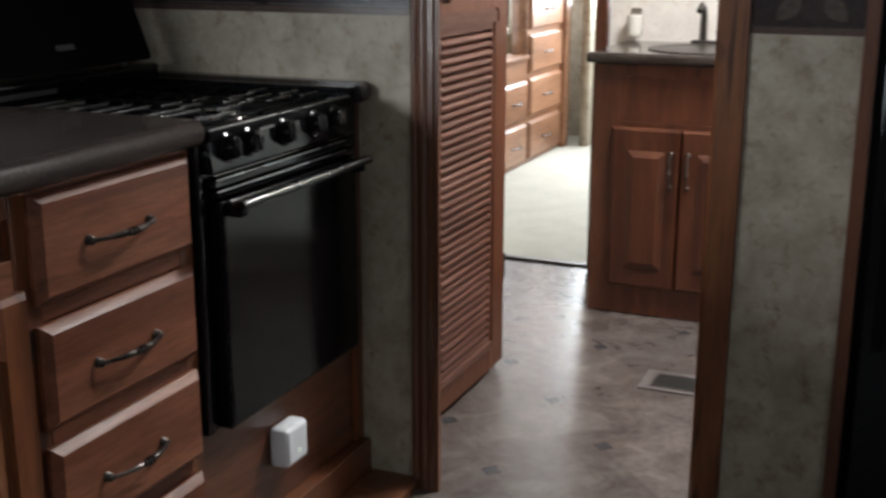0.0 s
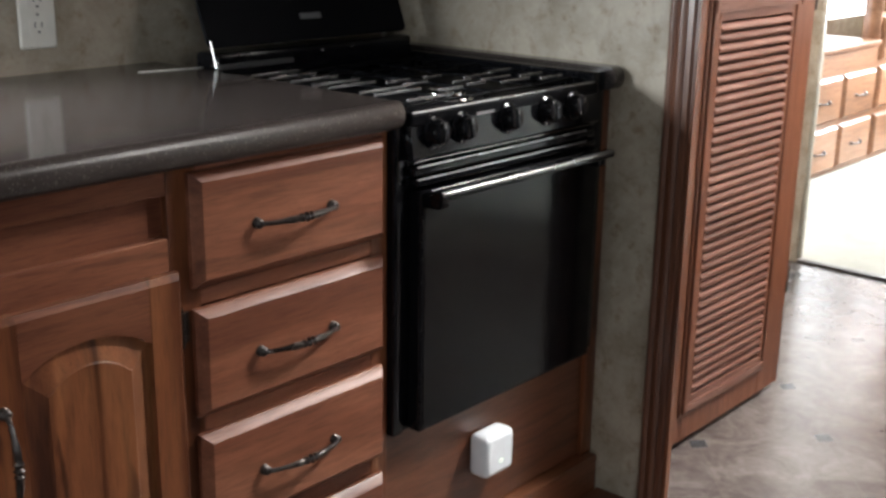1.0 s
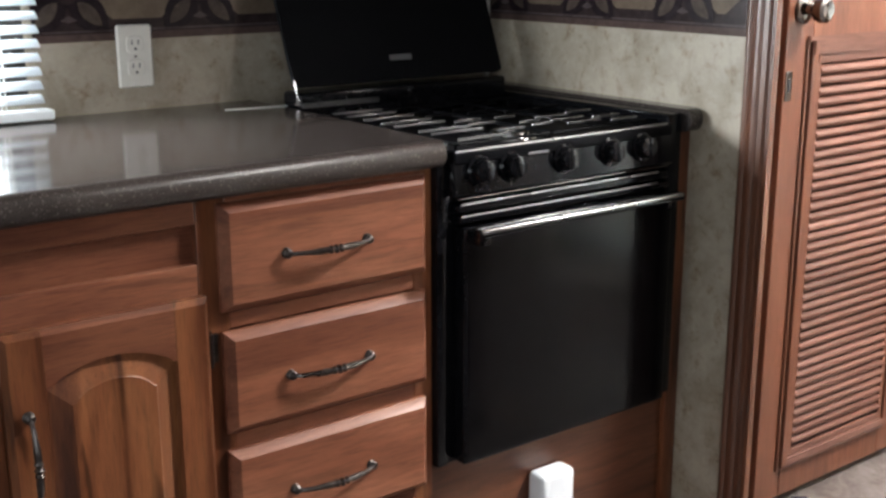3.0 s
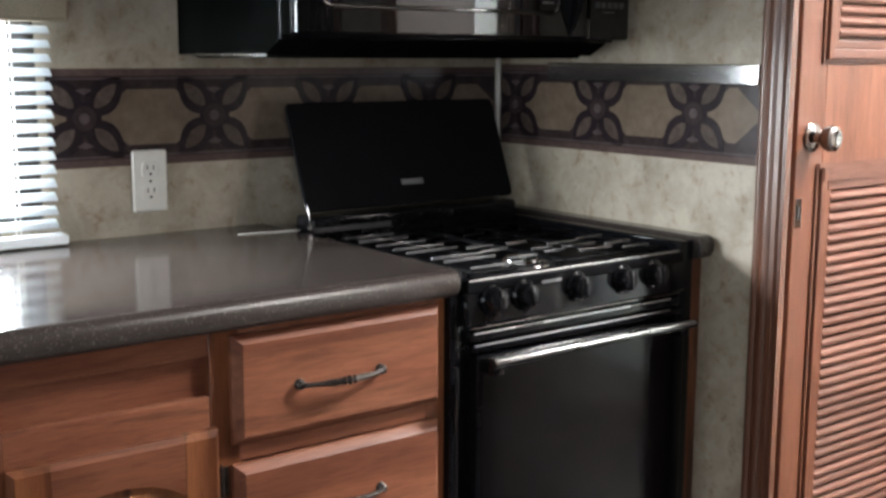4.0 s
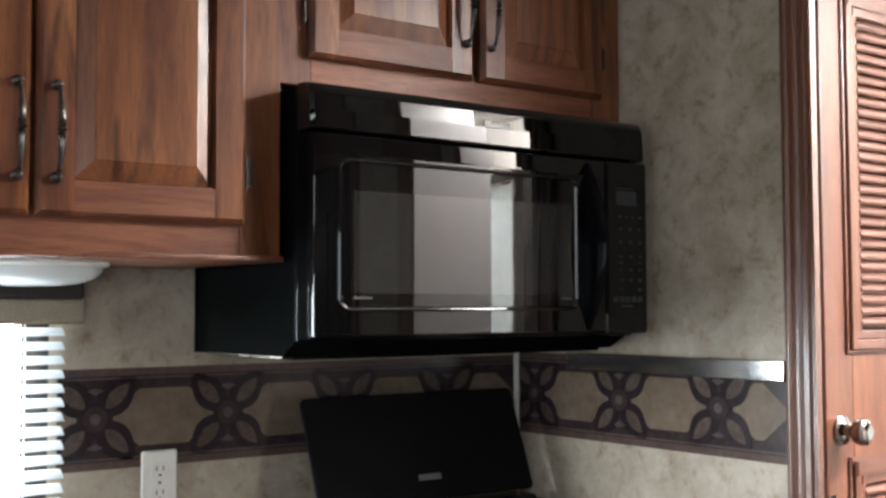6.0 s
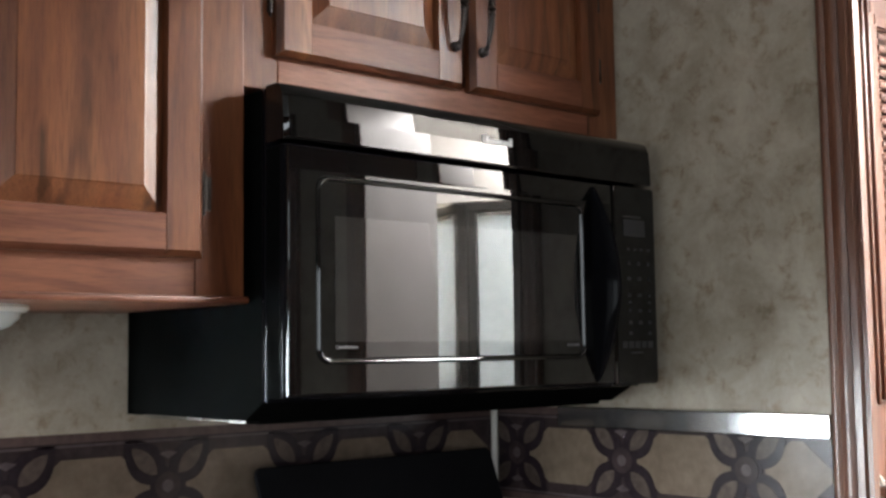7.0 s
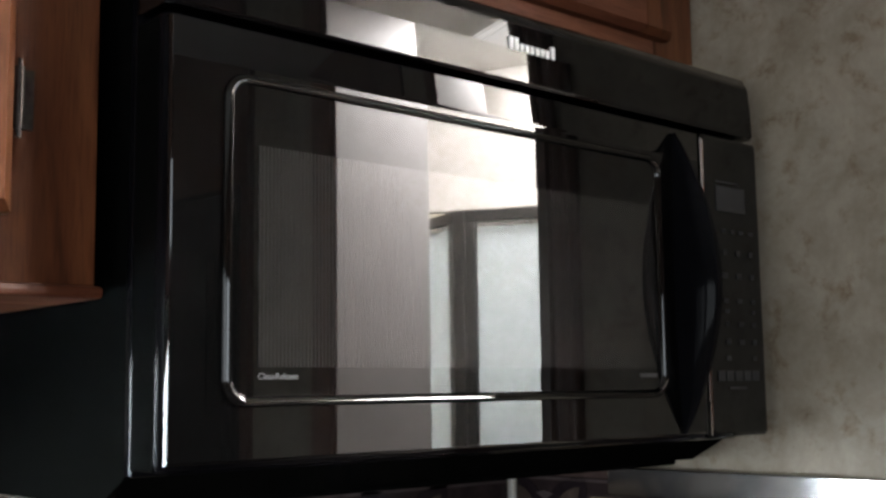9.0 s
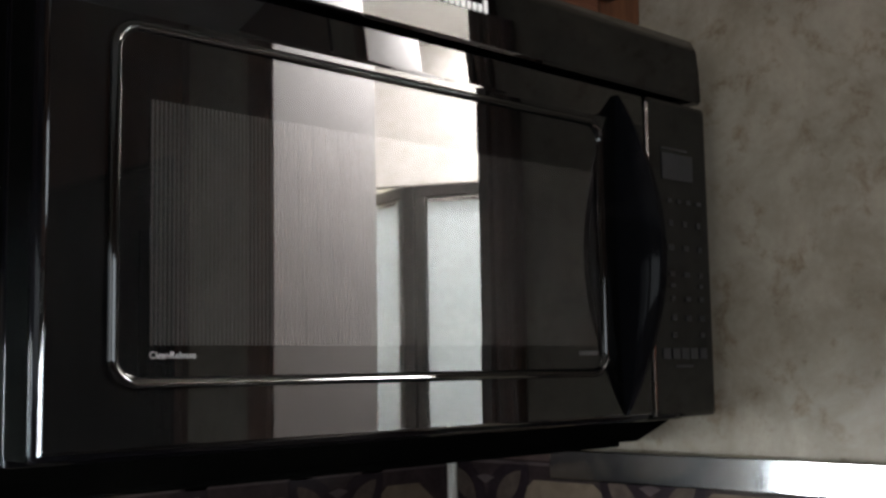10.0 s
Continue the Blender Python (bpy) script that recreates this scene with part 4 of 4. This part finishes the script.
# ---- wall cabinets ----
wc = thing("wall_cabinet", "brown hickory wall cabinet with two raised-panel doors", "cabinet", (-1.2, -0.19, 1.44), "wall cabinets")
part("body", box(-1.62, -0.823, -0.352, -0.001, 1.448, 2.110), W_CABY, wc)
CF = -0.375
for x0, x1 in ((-1.62, -1.56), (-0.895, -0.822)):
    part("stile", box(x0, x1, CF, -0.350, 1.441, 2.112, 0.0015), W_CAB, wc)
for z0, z1 in ((1.441, 1.502), (2.06, 2.112)):
    part("rail", box(-1.5595, -0.8955, CF, -0.350, z0, z1, 0.0015), W_CABX, wc)
part("bottom_lip", box(-1.625, -0.8195, -0.386, -0.002, 1.434, 1.4435, 0.003), W_CABX, wc, "thin wood lip along the bottom edge")
arched_door(wc, -1.224, -0.892, 1.492, 2.085, CF - 0.0005, -1.196, 1.681, -0.886, flat=True, bevel=0.027)
arched_door(wc, -1.564, -1.231, 1.492, 2.085, CF - 0.0005, -1.252, 1.681, -1.570, flat=True, bevel=0.027)
oc = thing("wall_cabinet", "short brown hickory cabinet above the microwave", "cabinet", (-0.41, -0.17, 1.74), "wall cabinets")
OF = -0.340
part("body", box(-0.8205, -0.0015, -0.318, -0.001, 1.745, 2.110), W_CABY, oc)
for x0, x1 in ((-0.8205, -0.745), (-0.082, -0.0015)):
    part("stile", box(x0, x1, OF, -0.316, 1.738, 2.112, 0.0015), W_CAB, oc)
for z0, z1 in ((1.738, 1.797), (2.06, 2.112)):
    part("rail", box(-0.7445, -0.0825, OF, -0.316, z0, z1, 0.0015), W_CABX, oc)
arched_door(oc, -0.755, -0.401, 1.787, 2.09, OF - 0.0005, -0.423, 1.986, -0.761, flat=True, bevel=0.027)
arched_door(oc, -0.383, -0.064, 1.787, 2.09, OF - 0.0005, -0.363, 1.986, -0.058, flat=True, bevel=0.027)
dome = thing("under_cabinet_light", "round milk-glass light under the wall cabinet, unlit", "light", (-1.165, -0.19, 1.436))
part("base_ring", lathe([(0.118, 1.4355), (0.120, 1.430), (0.116, 1.426), (0.108, 1.425)], 40, Matrix.Translation((-1.165, -0.19, 0))), WHITE, dome)
part("glass_bowl", lathe([(0.110, 1.427), (0.108, 1.418), (0.096, 1.407), (0.072, 1.399), (0.040, 1.3955), (0.004, 1.395)], 40, Matrix.Translation((-1.165, -0.19, 0))), GLASSY, dome, "milky glass bowl")

# ---- microwave ----
MX0, MX1 = -0.806, -0.036
YF = -0.450
mw = thing("microwave_oven", "black over-the-range microwave oven with a bowed handle", "microwave", (-0.42, -0.2, 1.277))
part("case", rings_mesh([[(x, y, z) for y, z in ((-0.003, 1.277), (-0.344, 1.277), (-0.384, 1.299), (-0.392, 1.306), (-0.392, 1.724), (-0.003, 1.724))] for x in (MX0 + 0.004, MX1 - 0.004)]), BLACKM, mw, "black textured steel case")
part("bottom_edge", box(MX0 + 0.003, MX0 + 0.007, -0.345, -0.060, 1.2745, 1.2785, 0.001), SATIN, mw)
part("bottom_pan", box(MX0 + 0.03, MX1 - 0.03, -0.340, -0.020, 1.2715, 1.2775, 0.003), BLACKM, mw)
part("front_frame", join(box(MX0 + 0.001, MX1 - 0.001, -0.405, -0.391, 1.303, 1.7245, 0.003)), HANDLE, mw)
part("side_strip", box(MX0 - 0.001, MX0 + 0.003, -0.4395, -0.4065, 1.309, 1.640, 0.0012), BLACKM, mw)
# vent grille with a rounded brow
vp = [(-0.404, 1.6490), (YF + 0.001, 1.6490), (YF - 0.001, 1.652), (YF, 1.682), (YF + 0.0025, 1.708), (YF + 0.009, 1.721), (YF + 0.018, 1.7260), (-0.404, 1.7265)]
part("vent_panel", rings_mesh([[(x, y + (0.004 if k in (0, 3) else 0) * (1 if y < -0.42 else 0), z) for y, z in vp] for k, x in enumerate((MX0, MX0 + 0.006, MX1 - 0.012, MX1 - 0.008))]), GLOSS, mw)
for k in range(9):
    part("maker_mark", box(-0.450 + k * 0.0072, -0.4445 + k * 0.0072, YF - 0.0012, YF + 0.002, 1.681, 1.689 if k not in (0, 1, 8) else 1.694, 0.0008), PRINTW, mw, "small white maker mark")
md = part("door", join(rings_mesh([[(x, y, z) for x, z in round_rect(MX0 + i, -0.151 - i, 1.3075 + i, 1.6445 - i, 0.006, 3)] for i, y in ((0.0, -0.406), (0.0, YF + 0.009), (0.0015, YF + 0.0062), (0.005, YF + 0.0045))])), HANDLE, mw)
face = [(YF + 0.0044, 1.3120), (YF + 0.0010, 1.3128), (YF - 0.0003, 1.3150), (YF - 0.0003, 1.6100)]
for k in range(1, 9):
    face.append((YF - 0.0003 + 0.0005 * (k / 8) ** 2, 1.6100 + 0.0305 * k / 8))
face.append((YF + 0.0030, 1.6412))
face.append((YF + 0.0046, 1.6414))
part("door_face", rings_mesh([[(x, y + d, z) for y, z in face] for x, d in ((MX0 + 0.0040, 0.0030), (MX0 + 0.0050, 0.0006), (MX0 + 0.0060, 0.0), (-0.157, 0.0), (-0.1555, 0.0006), (-0.1545, 0.0030))]), GLOSS, md, "black gloss door face, curving back at the top", 0.06)
wx0, wx1, wz0, wz1 = -0.758, -0.226, 1.3525, 1.606
part("window_bezel", rings_mesh([[(x, y, z) for x, z in round_rect(wx0 + i, wx1 - i, wz0 + i, wz1 - i, 0.020 - i * 0.6, 8)] for i, y in ((0.0, YF + 0.001), (0.0007, YF - 0.0018), (0.0022, YF - 0.0038), (0.0042, YF - 0.0045), (0.0062, YF - 0.0038), (0.0078, YF - 0.0018), (0.0084, YF - 0.0004))]), GLOSS, md, "rounded gloss bezel round the window")
part("window_screen", box(-0.727, -0.243, YF - 0.0012, YF - 0.0002, 1.3825, 1.5515), SCREEN, md, "fine perforated screen behind the glass")
hb, ht = 1.314, 1.635
nseg = 24
bar = []
for k in range(nseg + 1):
    u = k / nseg
    q = math.sin(math.pi * u)
    xl, xr = -0.2015 - 0.006 * q ** 0.8, -0.1985 + 0.013 * q ** 0.8
    w, d = xr - xl, 0.003 + 0.047 * q ** 0.9
    outline = ((xl, -0.001), (xl, d * 0.55), (xl + w * 0.10, d * 0.86), (xl + w * 0.32, d), (xl + w * 0.68, d), (xl + w * 0.90, d * 0.86), (xr, d * 0.55), (xr, -0.001))
    bar.append([(x, YF - y, hb + (ht - hb) * u) for x, y in outline])
part("handle", rings_mesh(bar), HANDLE, md, "bowed black handle", 1.0)
pn = part("control_panel", join(rings_mesh([[(x, y, z) for x, z in round_rect(-0.1495 + i, MX1 - 0.001 - i, 1.3075 + i, 1.6445 - i, 0.006, 3)] for i, y in ((0.0, -0.406), (0.0, YF + 0.006), (0.0015, YF + 0.0025), (0.005, YF + 0.001))])), GLOSS, mw)
part("display", box(-0.124, -0.068, YF - 0.0005, YF + 0.001, 1.558, 1.587, 0.0006), LCD, pn)
part("print_bar", box(-0.124, -0.078, YF - 0.0004, YF + 0.0006, 1.5905, 1.5925), PRINTD, pn)
rnd = random.Random(4)
for z, n, h in ((1.536, 4, 0.004), (1.512, 3, 0.006), (1.486, 3, 0.006), (1.458, 3, 0.005), (1.446, 2, 0.004), (1.432, 3, 0.005), (1.412, 3, 0.006), (1.394, 2, 0.005)):
    for k in range(n):
        x = -0.112 + k * 0.052 / max(1, n - 1) + rnd.uniform(-0.001, 0.001)
        w = rnd.uniform(0.005, 0.010)
        part("key_print", box(x - w / 2, x + w / 2, YF - 0.0004, YF + 0.0006, z - h / 2, z + h / 2), PRINTD, pn)
for k in range(5):
    part("key", box(-0.1335 + k * 0.0165, -0.1205 + k * 0.0165, YF - 0.0006, YF + 0.0006, 1.369, 1.380, 0.0004), PRINTD, pn)
part("print_bar", box(-0.112, -0.080, YF - 0.0004, YF + 0.0006, 1.360, 1.3625), PRINTD, pn)
part("print_bar", box(-0.271, -0.243, YF - 0.0010, YF + 0.0002, 1.3735, 1.3775), PRINTD, md)
part("seam_light", box(-0.1512, -0.1499, YF - 0.0004, YF + 0.004, 1.311, 1.346), SATIN, md)


def lettering(text, at, size, material, parent, turn=(90, 0, 0)):
    cu = bpy.data.curves.new("lettering", "FONT")
    cu.body, cu.size, cu.extrude = text, size, 0.0002
    cu.align_x, cu.align_y = "LEFT", "CENTER"
    tmp = bpy.data.objects.new("lettering", cu)
    scene.collection.objects.link(tmp)
    bpy.context.view_layer.update()
    me = bpy.data.meshes.new_from_object(tmp.evaluated_get(bpy.context.evaluated_depsgraph_get()))
    bpy.data.objects.remove(tmp)
    bm = bmesh.new()
    bm.from_mesh(me)
    moved(bm, pose(*at, *turn))
    return part("lettering", bm, material, parent)


lettering("CleanRelease", (-0.727, YF - 0.0008, 1.3755), 0.0068, PRINT, md)

# knife strip on the end wall
ks = thing("magnetic_knife_strip", "polished steel magnetic knife strip on the end wall", "knife strip", (-0.006, -0.48, 1.236))
part("bar", moved(box(-0.0055, 0.0055, -0.276, 0.276, 1.225, 1.262, 0.002), pose(-0.0165, -0.477, 0, 0, 0, 1.6)), STEEL, ks)
part("backing", box(-0.0035, -0.0022, -0.748, -0.204, 1.228, 1.259), DARK, ks)

# ---- louvred door ----
DX0, DX1, DY = 0.229, 0.826, -0.668
ld = thing("louvred_door", "orange-brown wooden passage door with louvred panels", "door", (0.5, -0.65, 0.02))
leaf_holes = ((0.339, 0.686, 0.132, 1.012), (0.339, 0.686, 1.306, 1.962))
part("stile", box(DX0, 0.3195, DY, -0.640, 0.022, 2.060, 0.003), W_DOOR, ld)
part("stile", box(0.7055, DX1, DY, -0.640, 0.022, 2.060, 0.003), W_DOOR, ld)
for z0, z1 in ((0.022, 0.112), (1.032, 1.286), (1.980, 2.060)):
    part("rail", box(0.320, 0.705, DY + 0.0006, -0.640, z0, z1, 0.001), W_DOOR, ld)
ring = [(-0.0140, -0.004), (-0.0152, 0.002), (-0.0120, 0.0068), (-0.0060, 0.0088), (0.006, 0.0080), (0.014, 0.002), (0.014, -0.002)]
ring = [(a * 0.82, b * 0.82) for a, b in ring]
slat = rings_mesh([[(x, -0.010 + 0.85 * (a * math.cos(radians(35)) - b * math.sin(radians(35))), a * math.sin(radians(35)) + b * math.cos(radians(35))) for a, b in ring] for x in (-0.172, 0.172)])
LOUVM = smooth(link_mesh("louvre_slat", slat, W_SLAT), 50, 1.0)
for x0, x1, z0, z1 in leaf_holes:
    part("backing", box(0.3202, 0.7048, -0.6415, -0.6385, z0 - 0.018, z1 + 0.018), W_TRIM, ld)
    # the moulding round a panel: an outer fillet, a rounded back and an inner bead
    for a, b in ((x0 - 0.043, x0 + 0.005), (x1 + 0.043, x1 - 0.005)):
        e = 1 if b > a else -1
        steps = ((a, a + e * 0.009, 0.006), (a + e * 0.0085, a + e * 0.030, 0.013), (a + e * 0.0295, b, 0.009))
        part("moulding", join(*[box(p, q, DY - h, DY + 0.001, z0 - 0.043 + abs(p - a), z1 + 0.043 - abs(p - a), 0.0035, 2) for p, q, h in steps]), W_DOOR, ld)
    for a, b in ((z0 - 0.043, z0 + 0.005), (z1 + 0.043, z1 - 0.005)):
        e = 1 if b > a else -1
        steps = ((a, a + e * 0.009, 0.0056), (a + e * 0.0085, a + e * 0.030, 0.0126), (a + e * 0.0295, b, 0.0086))
        part("moulding", join(*[box(x0 - 0.040 + abs(p - a), x1 + 0.040 - abs(p - a), DY - h, DY + 0.001, p, q, 0.0035, 2) for p, q, h in steps]), W_SLAT, ld)
    n = round((z1 - z0 - 0.044) / 0.0227) + 1
    for k in range(n):
        piece("louvre_slat", LOUVM, ((x0 + x1) / 2, DY + 0.008, z0 + 0.023 + k * (z1 - z0 - 0.046) / (n - 1)), ld)
kb = Matrix.Translation((0.279, DY - 0.0008, 1.114)) @ pose(0, 0, 0, 90)
knob = part("door_knob", lathe([(0.030, 0), (0.030, 0.003), (0.024, 0.008), (0.012, 0.011), (0.010, 0.022), (0.013, 0.028), (0.024, 0.034), (0.027, 0.044), (0.025, 0.054), (0.018, 0.058), (0.013, 0.0575), (0.003, 0.0555)], 32, kb), KNOBM, ld, "polished nickel door knob")
part("latch_plate", join(box(0.234, 0.255, DY - 0.0022, DY, 0.930, 0.990, 0.001), box(0.238, 0.2435, DY - 0.0026, DY - 0.001, 0.950, 0.973)), KNOBM, ld)
part("latch_slot", box(0.2405, 0.2485, DY - 0.0030, DY - 0.001, 0.947, 0.975), DARK, ld)
for z in (0.27, 1.0, 1.75):
    part("hinge", cyl(0.006, 0.006, 0.075, 12, Matrix.Translation((DX1 + 0.006, DY + 0.004, z))), BRONZE, ld)

# ---- hall: vanity ----
vx = 1.460
van = thing("vanity_cabinet", "dark cherry bathroom vanity cabinet with two raised-panel doors", "cabinet", (1.7, -1.1, 0))
part("body", box(vx + 0.012, 1.953, -1.55, -0.746, 0.004, 0.846), W_VAN, van)
for y0, y1 in ((-0.838, -0.746), (-1.55, -1.28)):
    part("stile", box(vx, vx + 0.014, y0, y1, 0.004, 0.846, 0.0015), W_VAN, van)
for z0, z1 in ((0.807, 0.846), (0.640, 0.660), (0.004, 0.105)):
    part("rail", box(vx, vx + 0.014, -1.2795, -0.8385, z0, z1, 0.0015), W_VAN, van)
part("false_front", box(vx + 0.007, vx + 0.012, -1.279, -0.839, 0.661, 0.806), W_VAN, van)
spin = Matrix.Translation((vx, 0, 0)) @ pose(0, 0, 0, 0, 0, -90)
for y0, y1, py in ((-1.0415, -0.814, -1.014), (-1.276, -1.043, -1.070)):
    d = part("door", moved(bevel_slab(-y1, -y0, 0.104, 0.643, -0.0005, -0.020, 0.008), spin), W_VAN, van)
    a, b, c, e = -y1 + 0.055, -y0 - 0.045, 0.17, 0.57
    part("raised_panel", moved(rings_mesh([[(x, y, z) for x, z in arched(a + i, b - i, c + i, e - i, 0.0008)] for i, y in ((0, -0.0195), (0.003, -0.0220), (0.020, -0.0285), (0.022, -0.0300))]), spin), W_VAN, d)
    bow_pull(d, (vx - 0.020, py, 0.565), (vx - 0.020, py, 0.455), (-1, 0, 0))
vt = thing("bathroom_worktop", "dark laminate bathroom worktop with an inset basin", "worktop", (1.7, -1.1, 0.84))
part("slab", box(vx - 0.028, 1.953, -1.55, -0.718, 0.848, 0.884, 0.012, 3), COUNTER, vt)
part("basin_rim", lathe([(0.185, 0.8845), (0.185, 0.8880), (0.178, 0.8895), (0.165, 0.8885), (0.150, 0.8850)], 36, Matrix.Translation((1.66, -1.06, 0))), DKBRONZE, vt, "dark basin rim")
fa = thing("faucet", "bronze basin faucet with a tall curved spout", "faucet", (1.86, -1.0, 0.885))
part("base", box(1.84, 1.88, -1.09, -0.975, 0.8845, 0.900, 0.006), DKBRONZE, fa)
part("spout", tube([(1.86, -1.015, 0.898), (1.86, -1.015, 0.978), (1.85, -1.015, 1.008), (1.81, -1.015, 1.023), (1.77, -1.015, 1.003)], [0.014, 0.012, 0.011, 0.010, 0.010], 12), DKBRONZE, fa)
part("handle", lathe([(0.016, 0.898), (0.013, 0.918), (0.018, 0.933), (0.010, 0.948)], 14, Matrix.Translation((1.86, -1.075, 0))), DKBRONZE, fa)
tr = thing("cup_holder", "small chrome and white cup holder on the wall", "holder", (1.94, -0.745, 0.91))
part("plate", box(1.945, 1.954, -0.775, -0.735, 0.905, 1.00, 0.003), SATIN, tr)
part("cup", lathe([(0.024, 0.905), (0.027, 0.975), (0.025, 0.976), (0.003, 0.915)], 20, Matrix.Translation((1.918, -0.755, 0))), WHITE, tr)
fv = thing("floor_vent", "grey metal floor register", "vent", (0.90, -1.18, 0))
part("frame", box(0.80, 0.955, -1.33, -1.085, 0.0005, 0.005, 0.002), VENTPAINT, fv)
part("grille", box(0.822, 0.925, -1.32, -1.118, 0.005, 0.0075, 0.001), DKBRONZE, fv)
GM = link_mesh("slot", box(-0.0035, 0.0035, -0.09, 0.09, 0, 0.001), DARK)
for k in range(8):
    piece("slot", GM, (0.832 + k * 0.012, -1.219, 0.0072), fv)

# ---- bathroom ----
sh = thing("shower_enclosure", "angled shower enclosure with dark bronze frame and pale panels", "shower", (1.8, -2.6, 0))


def shower_side(p, q, z0=0.12, z1=1.893, w=0.034, soffit=False):
    p, q = Vector((*p, 0)), Vector((*q, 0))
    d = (q - p)
    L, ang = d.length, math.degrees(math.atan2(d.y, d.x))
    m = Matrix.Translation(p) @ pose(0, 0, 0, 0, 0, ang)
    part("panel", moved(box(w, L - w, -0.003, 0.003, z0 + w, z1 - w), m), FROST, sh, "pale obscure panel")
    part("top_rail", moved(box(0, L, -0.02, 0.02, z1 - w, z1, 0.003), m), DKBRONZE, sh)
    part("bottom_rail", moved(box(0, L, -0.02, 0.02, z0, z0 + w, 0.003), m), DKBRONZE, sh)
    for a in (0, L - w):
        part("post", moved(box(a + 0.001, a + w - 0.001, -0.019, 0.019, z0 + w, z1 - w, 0.003), m), DKBRONZE, sh)
    part("track_line", moved(box(w + 0.01, L - w - 0.01, 0.019, 0.024, z1 - w * 1.5, z1 - w * 1.2, 0.001), m), SATIN, sh)


shower_side((1.27, -2.80), (1.143, -2.226))
shower_side((1.155, -2.207), (1.50, -1.612))
structure("wall_shower_soffit", moved(box(-0.40, 0.69, -0.02, 0.02, 1.8955, 2.434), Matrix.Translation((1.155, -2.215, 0)) @ pose(0, 0, 0, 0, 0, math.degrees(math.atan2(0.595, 0.345)))), PAPER_LIT, "mottled wallpaper strip above the shower, coloured pale for the skylight")
part("tray", moved(prism([(0.73, -3.18), (2.19, -3.18), (2.19, -1.62), (1.50, -1.61), (1.12, -2.23), (1.25, -2.82), (0.73, -2.82)], 0.002, 0.118), Matrix(((1, 0, 0, 0), (0, 0, 1, 0), (0, 1, 0, 0), (0, 0, 0, 1)))), WHITE, sh)

part("corner_post", moved(box(-0.020, 0.020, -0.020, 0.020, 0.12, 1.893, 0.004), pose(1.148, -2.218, 0, 0, 0, 75)), DKBRONZE, sh)

# refrigerator beyond the partition
fr = thing("refrigerator", "tall black built-in refrigerator with two doors", "refrigerator", (0.04, -2.0, 0))
part("surround", box(0.030, 0.0495, -2.330, -1.683, 0.060, 1.780, 0.003), BLACKM, fr)
for z0, z1 in ((0.085, 1.180), (1.195, 1.760)):
    d = part("door", box(0.006, 0.0295, -2.310, -1.700, z0, z1, 0.004), BLACK, fr)
    part("handle", box(-0.016, 0.0055, -1.742, -1.722, (z0 + z1) / 2 - 0.16, (z0 + z1) / 2 + 0.16, 0.004), HANDLE, d)
part("base_grille", box(0.032, 0.0495, -2.330, -1.683, 0.004, 0.056, 0.003), BLACKM, fr)

# ---- bedroom dresser ----
dr = thing("bedroom_dresser", "golden wooden bedroom dresser with two stacks of drawers", "dresser", (3.9, 0.55, 0))
part("body", join(box(3.05, 3.93, 0.352, 0.795, 0.008, 0.60), box(3.93, 4.62, 0.352, 0.440, 0.008, 1.30)), W_FAR, dr)
part("top", box(3.03, 3.928, 0.330, 0.795, 0.60, 0.625, 0.004), W_FAR, dr)
for x0, x1, tops in ((3.08, 3.50, (0.243, 0.483)), (3.53, 3.905, (0.243, 0.483)), (3.955, 4.53, (0.243, 0.488, 0.733, 0.975))):
    for z in tops:
        d = part("drawer_front", bevel_slab(x0, x1, z - 0.215, z, 0.3515, 0.329, 0.014), W_FAR, dr)
        bow_pull(d, ((x0 + x1) / 2 - 0.055, 0.329, z - 0.11), ((x0 + x1) / 2 + 0.055, 0.329, z - 0.11), (0, -1, 0))
part("end_post", box(4.55, 4.64, 0.315, 0.36, 0.008, 1.935, 0.004), W_FAR, dr)
structure("wall_bedroom_return", box(4.64, 5.0, 0.19, 0.24, 0.006, H), PAPER, "mottled bedroom wall return")
